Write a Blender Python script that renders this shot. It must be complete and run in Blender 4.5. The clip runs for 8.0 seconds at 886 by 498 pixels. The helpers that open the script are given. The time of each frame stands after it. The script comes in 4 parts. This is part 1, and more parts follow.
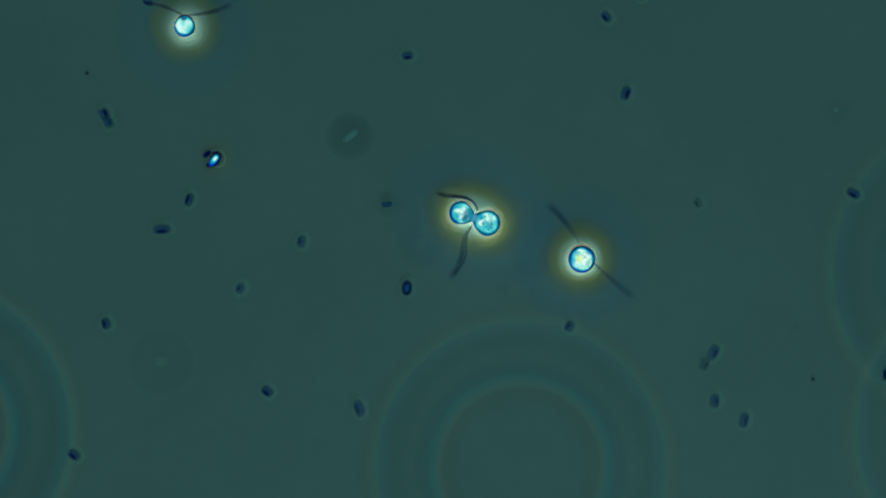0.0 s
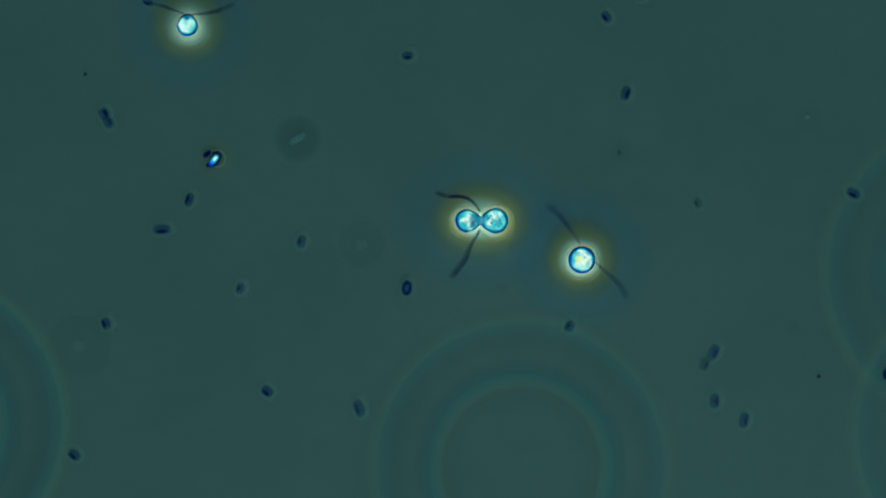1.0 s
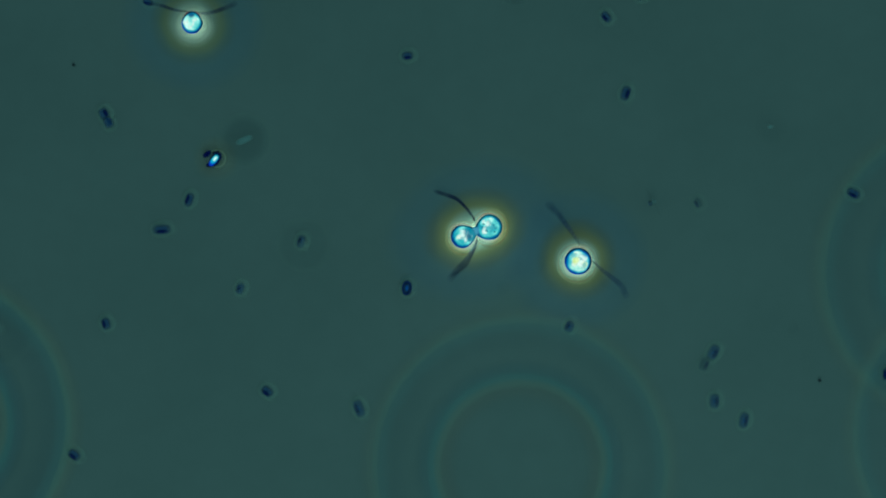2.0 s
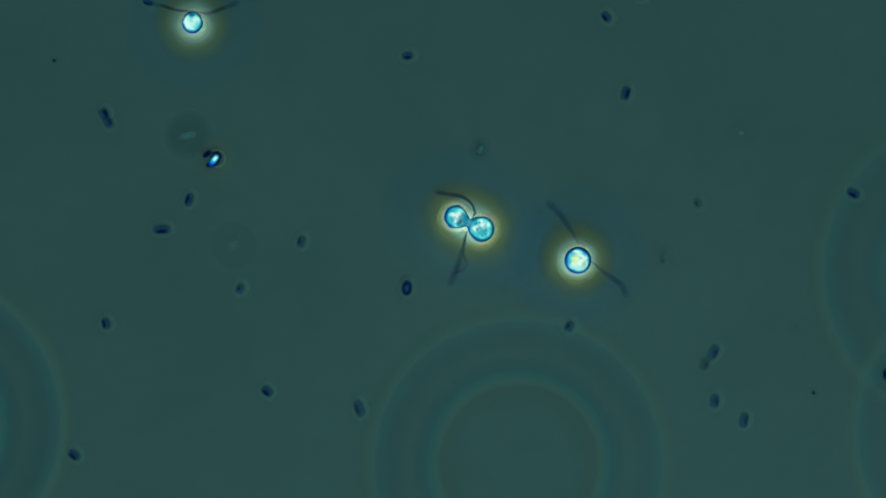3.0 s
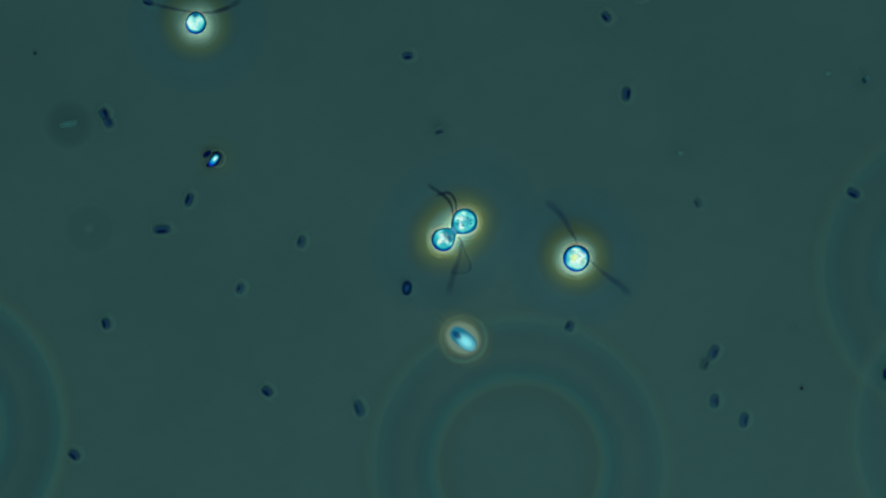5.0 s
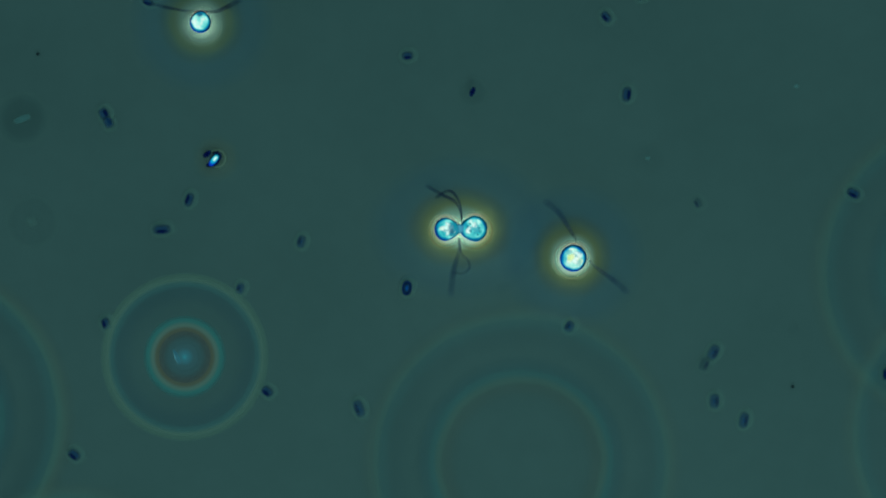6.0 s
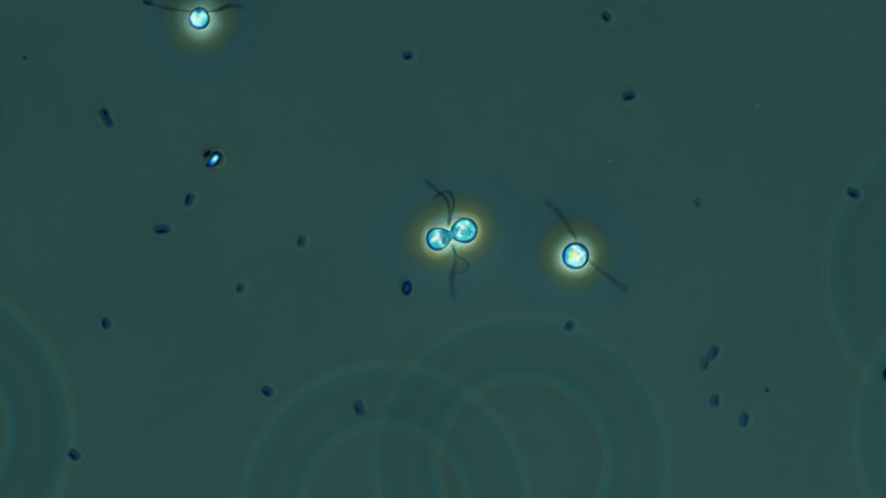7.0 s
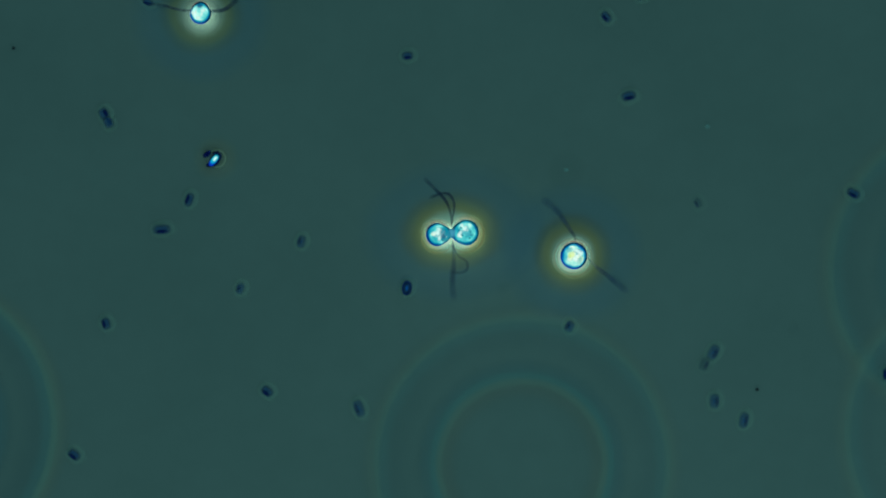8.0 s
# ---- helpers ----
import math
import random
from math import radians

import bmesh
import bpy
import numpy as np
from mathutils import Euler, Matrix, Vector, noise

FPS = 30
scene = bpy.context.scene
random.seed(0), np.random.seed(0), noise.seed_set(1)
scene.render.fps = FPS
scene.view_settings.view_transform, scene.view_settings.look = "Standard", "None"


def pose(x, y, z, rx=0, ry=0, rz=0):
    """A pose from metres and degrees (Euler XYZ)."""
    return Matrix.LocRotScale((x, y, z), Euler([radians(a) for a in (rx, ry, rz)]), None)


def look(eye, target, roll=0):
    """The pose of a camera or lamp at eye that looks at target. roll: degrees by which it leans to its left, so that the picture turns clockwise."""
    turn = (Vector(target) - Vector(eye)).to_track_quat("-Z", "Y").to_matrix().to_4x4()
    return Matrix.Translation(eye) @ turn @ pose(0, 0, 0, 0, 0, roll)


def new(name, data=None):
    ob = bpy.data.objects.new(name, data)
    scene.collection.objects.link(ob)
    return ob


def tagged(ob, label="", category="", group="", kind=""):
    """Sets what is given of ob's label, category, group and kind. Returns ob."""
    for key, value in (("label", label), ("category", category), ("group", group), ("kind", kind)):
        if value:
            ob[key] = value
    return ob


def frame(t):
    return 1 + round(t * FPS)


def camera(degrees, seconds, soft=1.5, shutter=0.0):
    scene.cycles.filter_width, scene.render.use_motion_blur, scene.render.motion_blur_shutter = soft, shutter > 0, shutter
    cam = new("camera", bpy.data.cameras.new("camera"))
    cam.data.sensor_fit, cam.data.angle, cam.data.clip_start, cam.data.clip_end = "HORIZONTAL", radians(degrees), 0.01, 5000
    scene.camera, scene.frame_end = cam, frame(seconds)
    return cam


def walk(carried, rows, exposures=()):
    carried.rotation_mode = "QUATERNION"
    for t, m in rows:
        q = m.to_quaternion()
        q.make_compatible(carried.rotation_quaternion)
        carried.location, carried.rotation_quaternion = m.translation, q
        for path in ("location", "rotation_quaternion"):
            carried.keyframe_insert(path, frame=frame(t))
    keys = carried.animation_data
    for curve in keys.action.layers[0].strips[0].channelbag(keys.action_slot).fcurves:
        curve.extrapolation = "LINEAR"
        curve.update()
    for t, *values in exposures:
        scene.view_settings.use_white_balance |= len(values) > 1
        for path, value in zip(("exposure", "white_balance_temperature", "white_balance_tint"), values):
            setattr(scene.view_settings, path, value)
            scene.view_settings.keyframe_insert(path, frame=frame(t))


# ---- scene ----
# A drop of pond water under a phase-contrast microscope, built about 44,000 times enlarged:
# 1 cm stands for about 1 micrometre. TICK is one pixel of the camera's view at the slide; u runs
# to the right and v downward, in pixels from the view's upper left corner.
TICK = 0.0025
FOV = 18.0
CAM_Z = 784 * TICK / math.tan(radians(FOV / 2))

cam = camera(FOV, 8.0, soft=1.9)
walk(cam, [(0.0, pose(0, 0, CAM_Z)), (8.0, pose(0, 0, CAM_Z))])

# ---------------------------------------------------------------- light
world = bpy.data.worlds.new("world")
scene.world = world
world.use_nodes = True
# even blue-green light from all sides, standing in for the microscope's lamp
world.node_tree.nodes["Background"].inputs[0].default_value = (0.375, 0.93, 0.99, 1)
world.node_tree.nodes["Background"].inputs[1].default_value = 0.1225
# added area lamp, no known source, brightens the slide towards the near edge
lamp = bpy.data.lights.new("added_area_lamp", "AREA")
lamp.shape, lamp.size, lamp.energy, lamp.color = "DISK", 3.0, 21.0, (0.45, 1.0, 0.98)
new("added_area_lamp", lamp).matrix_world = look((1.2, -5.0, 5.0), (0, 0, 0))


# ---------------------------------------------------------------- helpers of the place
def at(u, v, z=0.0):
    """The place that the camera sees at pixel (u, v), at the height z over the slide."""
    k = (CAM_Z - z) / CAM_Z
    return Vector(((u - 784) * TICK * k, (441 - v) * TICK * k, z))


def lie(u, v, z=0.0, turn=0.0, tip=0.0, roll=0.0):
    """A pose on the slide: turn counter-clockwise, roll about the length, tip of the far end."""
    return Matrix.Translation(at(u, v, z)) @ pose(0, 0, 0, 0, 0, turn) @ pose(0, 0, 0, roll, tip, 0)


def part(name, bm, material, parent=None, label="", m=None, smooth=True):
    me = bpy.data.meshes.new(name)
    bm.to_mesh(me)
    bm.free()
    return piece(name, me, material, parent, label, m, smooth)


def piece(name, me, material, parent=None, label="", m=None, smooth=True):
    if material and not me.materials:
        me.materials.append(material)
        if smooth:
            me.polygons.foreach_set("use_smooth", [True] * len(me.polygons))
    ob = new(name, me)
    if parent:
        ob.parent = parent
    if m is not None:
        ob.matrix_basis = m
    return tagged(ob, label)


def empty(name, m, label, category, group="", kind=""):
    ob = new(name)
    ob.empty_display_size = 0.05
    ob.matrix_basis = m
    return tagged(ob, label, category, group, kind)


# ---------------------------------------------------------------- materials
def nodes_of(name):
    m = bpy.data.materials.new(name)
    m.use_nodes = True
    m.node_tree.nodes.clear()
    n, l = m.node_tree.nodes, m.node_tree.links
    out = n.new("ShaderNodeOutputMaterial")
    return m, n, l, out


def ramp_of(n, stops, ease="EASE"):
    r = n.new("ShaderNodeValToRGB")
    r.color_ramp.interpolation = ease
    el = r.color_ramp.elements
    el.remove(el[-1])
    for i, (p, c) in enumerate(stops):
        e = el[0] if i == 0 else el.new(p)
        e.position, e.color = p, (*c, 1)
    return r


def radius_of(n, l, wobble=0.0, scale=8.0, power=2.0):
    """0 in the middle of a thing seen from above, 1 at its edge."""
    tc = n.new("ShaderNodeTexCoord")
    sub = n.new("ShaderNodeVectorMath")
    sub.operation = "SUBTRACT"
    sub.inputs[1].default_value = (0.5, 0.5, 0.5)
    l.new(tc.outputs["Generated"], sub.inputs[0])
    flat = n.new("ShaderNodeVectorMath")
    flat.operation = "MULTIPLY"
    flat.inputs[1].default_value = (2, 2, 0)
    l.new(sub.outputs[0], flat.inputs[0])
    if power == 2.0:
        ln = n.new("ShaderNodeVectorMath")
        ln.operation = "LENGTH"
        l.new(flat.outputs[0], ln.inputs[0])
        dist = ln.outputs["Value"]
    else:
        sep = n.new("ShaderNodeSeparateXYZ")
        l.new(flat.outputs[0], sep.inputs[0])
        powers = []
        for axis in "XY":
            ab = n.new("ShaderNodeMath")
            ab.operation = "ABSOLUTE"
            l.new(sep.outputs[axis], ab.inputs[0])
            pw = n.new("ShaderNodeMath")
            pw.operation = "POWER"
            pw.inputs[1].default_value = power
            l.new(ab.outputs[0], pw.inputs[0])
            powers.append(pw)
        su = n.new("ShaderNodeMath")
        su.operation = "ADD"
        l.new(powers[0].outputs[0], su.inputs[0])
        l.new(powers[1].outputs[0], su.inputs[1])
        root = n.new("ShaderNodeMath")
        root.operation = "POWER"
        root.inputs[1].default_value = 1 / power
        l.new(su.outputs[0], root.inputs[0])
        dist = root.outputs[0]
    if not wobble:
        return dist
    nz = n.new("ShaderNodeTexNoise")
    nz.inputs["Scale"].default_value = scale
    nz.inputs["Detail"].default_value = 3
    info = n.new("ShaderNodeObjectInfo")
    shift = n.new("ShaderNodeVectorMath")
    shift.operation = "ADD"
    l.new(tc.outputs["Generated"], shift.inputs[0])
    l.new(info.outputs["Random"], shift.inputs[1])
    l.new(shift.outputs[0], nz.inputs["Vector"])
    ma = n.new("ShaderNodeMath")
    ma.operation = "MULTIPLY_ADD"
    ma.inputs[1].default_value = wobble
    l.new(nz.outputs["Fac"], ma.inputs[0])
    l.new(dist, ma.inputs[2])
    off = n.new("ShaderNodeMath")
    off.operation = "SUBTRACT"
    off.inputs[1].default_value = wobble * 0.5
    l.new(ma.outputs[0], off.inputs[0])
    return off.outputs[0]


def gel(name, stops, wobble=0.0, scale=8.0, power=2.0):
    """A translucent body or film: stops of (radius, colour, cover)."""
    m, n, l, out = nodes_of(name)
    r = radius_of(n, l, wobble, scale, power)
    col = ramp_of(n, [(p, c) for p, c, a in stops])
    cov = ramp_of(n, [(p, (a, a, a)) for p, c, a in stops])
    l.new(r, col.inputs[0])
    l.new(r, cov.inputs[0])
    d = n.new("ShaderNodeBsdfDiffuse")
    t = n.new("ShaderNodeBsdfTransparent")
    mix = n.new("ShaderNodeMixShader")
    l.new(col.outputs[0], d.inputs["Color"])
    l.new(cov.outputs[0], mix.inputs[0])
    l.new(t.outputs[0], mix.inputs[1])
    l.new(d.outputs[0], mix.inputs[2])
    l.new(mix.outputs[0], out.inputs[0])
    return m


def halo_gel(name, tints, haze):
    """An outer halo painted as a clear tinted disc, stops of (radius, tint), with a thin blue haze in it, stops of
    (radius, cover).
    """
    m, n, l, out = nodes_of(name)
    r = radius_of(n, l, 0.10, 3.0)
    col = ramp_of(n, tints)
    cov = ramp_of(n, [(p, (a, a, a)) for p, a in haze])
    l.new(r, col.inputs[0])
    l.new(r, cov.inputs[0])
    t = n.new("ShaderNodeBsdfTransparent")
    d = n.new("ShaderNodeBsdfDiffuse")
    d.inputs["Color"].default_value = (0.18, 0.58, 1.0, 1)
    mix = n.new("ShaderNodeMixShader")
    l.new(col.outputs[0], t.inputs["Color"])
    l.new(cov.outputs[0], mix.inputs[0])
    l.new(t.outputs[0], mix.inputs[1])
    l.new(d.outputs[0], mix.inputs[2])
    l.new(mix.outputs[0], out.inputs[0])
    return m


def glowing_cell(name, palette, warm, power, scale=30.0, seed=0.0):
    """A cell given added emission: clear light up, and strong warm light down that casts its halo on the slide."""
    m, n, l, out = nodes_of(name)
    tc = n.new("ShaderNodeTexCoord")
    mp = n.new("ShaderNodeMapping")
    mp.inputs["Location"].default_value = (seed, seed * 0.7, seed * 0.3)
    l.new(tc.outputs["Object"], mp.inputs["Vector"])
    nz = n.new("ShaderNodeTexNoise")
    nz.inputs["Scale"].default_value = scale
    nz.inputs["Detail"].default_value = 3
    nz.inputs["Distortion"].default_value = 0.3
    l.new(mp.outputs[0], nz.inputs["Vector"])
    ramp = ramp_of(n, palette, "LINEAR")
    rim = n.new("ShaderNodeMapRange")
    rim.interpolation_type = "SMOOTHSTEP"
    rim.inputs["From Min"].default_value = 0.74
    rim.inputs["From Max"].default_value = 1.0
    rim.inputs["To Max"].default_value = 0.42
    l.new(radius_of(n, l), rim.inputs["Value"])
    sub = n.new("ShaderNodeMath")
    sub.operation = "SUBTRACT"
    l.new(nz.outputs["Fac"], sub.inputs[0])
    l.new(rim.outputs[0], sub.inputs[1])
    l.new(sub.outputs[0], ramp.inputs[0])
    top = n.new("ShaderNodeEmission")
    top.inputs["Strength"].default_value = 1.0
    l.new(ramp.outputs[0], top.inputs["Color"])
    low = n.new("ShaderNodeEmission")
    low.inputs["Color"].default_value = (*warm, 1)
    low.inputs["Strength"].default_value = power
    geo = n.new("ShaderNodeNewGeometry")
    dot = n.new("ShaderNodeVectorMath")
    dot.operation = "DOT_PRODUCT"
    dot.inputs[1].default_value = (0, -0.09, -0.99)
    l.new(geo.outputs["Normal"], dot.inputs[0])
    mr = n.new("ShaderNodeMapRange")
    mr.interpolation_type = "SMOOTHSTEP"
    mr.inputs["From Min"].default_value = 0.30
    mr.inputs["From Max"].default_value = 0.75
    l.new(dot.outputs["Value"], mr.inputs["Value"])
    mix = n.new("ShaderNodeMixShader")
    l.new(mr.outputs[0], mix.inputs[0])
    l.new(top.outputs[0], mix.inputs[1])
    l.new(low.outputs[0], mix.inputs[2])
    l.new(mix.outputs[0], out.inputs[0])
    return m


def bright(name, color, power=1.0):
    m, n, l, out = nodes_of(name)
    e = n.new("ShaderNodeEmission")
    e.inputs["Color"].default_value = (*color, 1)
    e.inputs["Strength"].default_value = power
    l.new(e.outputs[0], out.inputs[0])
    return m


def wall_skin(name, dark, blue):
    """A self-lit cell wall, blackish teal on one flank, a deep blue optical fringe painted on the other."""
    m, n, l, out = nodes_of(name)
    tc = n.new("ShaderNodeTexCoord")
    dot = n.new("ShaderNodeVectorMath")
    dot.operation = "DOT_PRODUCT"
    dot.inputs[1].default_value = (-0.6, -0.8, 0)
    l.new(tc.outputs["Generated"], dot.inputs[0])
    ramp = ramp_of(n, [(0.0, dark), (0.45, dark), (0.95, blue)])
    mr = n.new("ShaderNodeMath")
    mr.operation = "ADD"
    mr.inputs[1].default_value = 1.2
    l.new(dot.outputs["Value"], mr.inputs[0])
    l.new(mr.outputs[0], ramp.inputs[0])
    e = n.new("ShaderNodeEmission")
    l.new(ramp.outputs[0], e.inputs["Color"])
    l.new(e.outputs[0], out.inputs[0])
    return m


def soft_bright(name, color, cover=0.9, power=2.6, wobble=0.25, hard=0.45):
    """A grain or patch with added emission, whose rim melts into the cell."""
    m, n, l, out = nodes_of(name)
    cov = ramp_of(n, [(0.0, (cover,) * 3), (hard, (cover * 0.85,) * 3), (1.0, (0.0,) * 3)])
    l.new(radius_of(n, l, wobble, 3.0, power), cov.inputs[0])
    e = n.new("ShaderNodeEmission")
    e.inputs["Color"].default_value = (*color, 1)
    t = n.new("ShaderNodeBsdfTransparent")
    mix = n.new("ShaderNodeMixShader")
    l.new(cov.outputs[0], mix.inputs[0])
    l.new(t.outputs[0], mix.inputs[1])
    l.new(e.outputs[0], mix.inputs[2])
    l.new(mix.outputs[0], out.inputs[0])
    return m


def glow_gel(name, stops):
    """A thin film with added emission: stops of (radius, light, cover)."""
    m, n, l, out = nodes_of(name)
    r = radius_of(n, l, 0.03, 4.0)
    col = ramp_of(n, [(p, c) for p, c, a in stops])
    cov = ramp_of(n, [(p, (a, a, a)) for p, c, a in stops])
    l.new(r, col.inputs[0])
    l.new(r, cov.inputs[0])
    e = n.new("ShaderNodeEmission")
    t = n.new("ShaderNodeBsdfTransparent")
    mix = n.new("ShaderNodeMixShader")
    l.new(col.outputs[0], e.inputs["Color"])
    l.new(cov.outputs[0], mix.inputs[0])
    l.new(t.outputs[0], mix.inputs[1])
    l.new(e.outputs[0], mix.inputs[2])
    l.new(mix.outputs[0], out.inputs[0])
    return m


def thin_bright(name, color, cover):
    """A thin film of even cover with added emission."""
    m, n, l, out = nodes_of(name)
    e = n.new("ShaderNodeEmission")
    e.inputs["Color"].default_value = (*color, 1)
    t = n.new("ShaderNodeBsdfTransparent")
    mix = n.new("ShaderNodeMixShader")
    mix.inputs[0].default_value = cover
    l.new(t.outputs[0], mix.inputs[1])
    l.new(e.outputs[0], mix.inputs[2])
    l.new(mix.outputs[0], out.inputs[0])
    return m


def matte(name, c0, c1, scale=40.0, rough=0.7):
    m, n, l, out = nodes_of(name)
    tc = n.new("ShaderNodeTexCoord")
    nz = n.new("ShaderNodeTexNoise")
    nz.inputs["Scale"].default_value = scale
    nz.inputs["Detail"].default_value = 4
    l.new(tc.outputs["Object"], nz.inputs["Vector"])
    ramp = ramp_of(n, [(0.35, c0), (0.65, c1)])
    l.new(nz.outputs["Fac"], ramp.inputs[0])
    p = n.new("ShaderNodeBsdfPrincipled")
    p.inputs["Roughness"].default_value = rough
    p.inputs["Specular IOR Level"].default_value = 0.1
    l.new(ramp.outputs[0], p.inputs["Base Color"])
    l.new(p.outputs[0], out.inputs[0])
    return m


def slide_glass():
    """Ground glass with a wet film: cloudy patches, large and small."""
    m, n, l, out = nodes_of("slide_glass")
    tc = n.new("ShaderNodeTexCoord")
    big = n.new("ShaderNodeTexNoise")
    big.inputs["Scale"].default_value = 1.3
    big.inputs["Detail"].default_value = 3
    fine = n.new("ShaderNodeTexNoise")
    fine.inputs["Scale"].default_value = 11
    fine.inputs["Detail"].default_value = 2
    l.new(tc.outputs["Object"], big.inputs["Vector"])
    l.new(tc.outputs["Object"], fine.inputs["Vector"])
    a = ramp_of(n, [(0.3, (0.355, 0.458, 0.425)), (0.7, (0.385, 0.490, 0.455))])
    b = ramp_of(n, [(0.3, (0.984, 0.984, 0.984)), (0.7, (1.010, 1.010, 1.010))])
    l.new(big.outputs["Fac"], a.inputs[0])
    l.new(fine.outputs["Fac"], b.inputs[0])
    mul = n.new("ShaderNodeMix")
    mul.data_type, mul.blend_type = "RGBA", "MULTIPLY"
    mul.inputs[0].default_value = 1.0
    l.new(a.outputs[0], mul.inputs[6])
    l.new(b.outputs[0], mul.inputs[7])
    d = n.new("ShaderNodeBsdfDiffuse")
    l.new(mul.outputs[2], d.inputs["Color"])
    l.new(d.outputs[0], out.inputs[0])
    return m


PALE = (0.62, 0.80, 0.66)
MAT_SLIDE = slide_glass()
CELL_TONES = [(0.06, (0.00, 0.04, 0.20)), (0.22, (0.00, 0.20, 0.38)), (0.38, (0.02, 0.42, 0.48)), (0.50, (0.12, 0.68, 0.66)), (0.62, (0.45, 0.93, 0.82)), (0.74, (0.80, 1.0, 0.92))]
GOLD_TONES = [(0.04, (0.00, 0.06, 0.30)), (0.22, (0.00, 0.28, 0.50)), (0.37, (0.10, 0.60, 0.62)), (0.49, (0.38, 0.86, 0.74)), (0.60, (0.70, 0.98, 0.80)), (0.72, (0.97, 1.0, 0.93))]
# added glow of the cells' undersides, which lights the halo on the slide
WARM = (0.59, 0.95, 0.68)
MAT_CELL_A = glowing_cell("cell_contents_a", CELL_TONES, WARM, 4.8, 17, 0.0)
MAT_CELL_B = glowing_cell("cell_contents_b", CELL_TONES, WARM, 4.8, 15, 3.1)
MAT_CELL_GOLD = glowing_cell("cell_contents_gold", GOLD_TONES, WARM, 4.8, 20, 5.3)
MAT_CELL_DROP = glowing_cell("cell_contents_drop", CELL_TONES, WARM, 4.4, 14, 8.2)
MAT_GRAIN = soft_bright("grain_white", (0.76, 1.0, 0.92), 0.70)
MAT_GRAIN_GOLD = soft_bright("grain_gold", (0.82, 0.98, 0.50), 0.6)
MAT_GRAIN_TEAL = soft_bright("grain_teal", (0.06, 0.42, 0.50), 0.55)
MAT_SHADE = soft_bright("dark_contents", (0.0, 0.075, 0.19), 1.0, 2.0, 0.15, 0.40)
MAT_WALL = wall_skin("cell_wall_blue", (0.000, 0.022, 0.050), (0.0, 0.045, 0.34))
MAT_WALL_NAVY = wall_skin("cell_wall_navy", (0.000, 0.024, 0.070), (0.0, 0.040, 0.26))
MAT_WALL_TEAL = wall_skin("cell_wall_teal", (0.000, 0.055, 0.085), (0.0, 0.085, 0.26))
MAT_NECK = bright("bridge_blue", (0.03, 0.22, 0.34), 1.0)


def whip_gels(name, color, root, near, far):
    """Three gels for a whip: thin at the root, denser in the middle, thinner where the beat smears the tip."""
    return [gel(name, [(0.0, color, c), (0.6, color, c * 0.75), (1.0, (0.2, 0.3, 0.3), 0.0)]) for c in (root, near, far)]


MAT_FLAG = whip_gels("flagellum_grey", (0.06, 0.14, 0.36), 0.37, 0.38, 0.24)
MAT_FLAG_LOW = whip_gels("flagellum_thin", (0.06, 0.13, 0.34), 0.30, 0.28, 0.18)
MAT_FLAG_DARK = whip_gels("flagellum_dark", (0.03, 0.06, 0.21), 0.46, 0.56, 0.31)
# halo light round the algae, painted into tinted and cream discs
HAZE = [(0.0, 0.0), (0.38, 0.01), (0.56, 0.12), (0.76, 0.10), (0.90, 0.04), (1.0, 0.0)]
MAT_HALO_TINT = halo_gel("halo_tint", [(0.0, (1, 1, 1)), (0.22, (1, 1, 1)), (0.34, (1.0, 0.82, 0.58)), (0.46, (0.90, 0.84, 0.76)), (0.58, (0.935, 0.975, 0.985)), (0.76, (0.985, 0.998, 1.0)), (1.0, (1, 1, 1))], HAZE)
MAT_HALO_TINT_PALE = halo_gel("pale_halo_tint", [(0.0, (1, 1, 1)), (0.26, (1, 1, 1)), (0.38, (0.98, 0.89, 0.70)), (0.48, (0.90, 0.90, 0.84)), (0.60, (0.94, 0.98, 0.99)), (0.78, (0.985, 0.998, 1.0)), (1.0, (1, 1, 1))], HAZE)
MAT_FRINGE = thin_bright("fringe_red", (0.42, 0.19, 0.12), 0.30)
HALO_CREAM_STOPS = [(0.0, (0.95, 0.9, 0.85), 0.0), (0.46, (0.95, 0.9, 0.85), 0.36), (0.64, (1.0, 0.93, 0.88), 0.40), (0.76, (1.0, 0.92, 0.8), 0.19), (0.86, (1.0, 0.95, 0.82), 0.30), (1.0, (0.9, 0.85, 0.7), 0.0)]
MAT_HALO_CREAM = gel("cream_coat", HALO_CREAM_STOPS, 0.03, 3)
MAT_HALO_CREAM_THIN = gel("thin_halo_cream", [(p, c, a * 0.6) for p, c, a in HALO_CREAM_STOPS], 0.03, 3)
MAT_ROD = gel("rod_navy", [(0.0, (0.05, 0.22, 0.54), 0.66), (0.45, (0.05, 0.18, 0.46), 0.64), (0.76, (0.05, 0.16, 0.34), 0.50), (1.0, (0.10, 0.2, 0.3), 0.0)], 0.12, 5, 3.0)
MAT_ROD_MID = gel("rod_blue", [(0.0, (0.07, 0.25, 0.58), 0.56), (0.5, (0.07, 0.22, 0.50), 0.52), (0.78, (0.08, 0.2, 0.38), 0.40), (1.0, (0.1, 0.2, 0.3), 0.0)], 0.12, 5, 3.0)
MAT_ROD_FAINT = gel("rod_faint", [(0.0, (0.10, 0.24, 0.38), 0.38), (0.5, (0.10, 0.22, 0.32), 0.34), (0.8, (0.10, 0.2, 0.28), 0.24), (1.0, (0.1, 0.2, 0.3), 0.0)], 0.12, 5, 3.0)
MAT_CORE = gel("core_dark", [(0.0, (0.004, 0.018, 0.20), 0.90), (0.6, (0.005, 0.028, 0.26), 0.74), (1.0, (0.02, 0.05, 0.2), 0.0)])
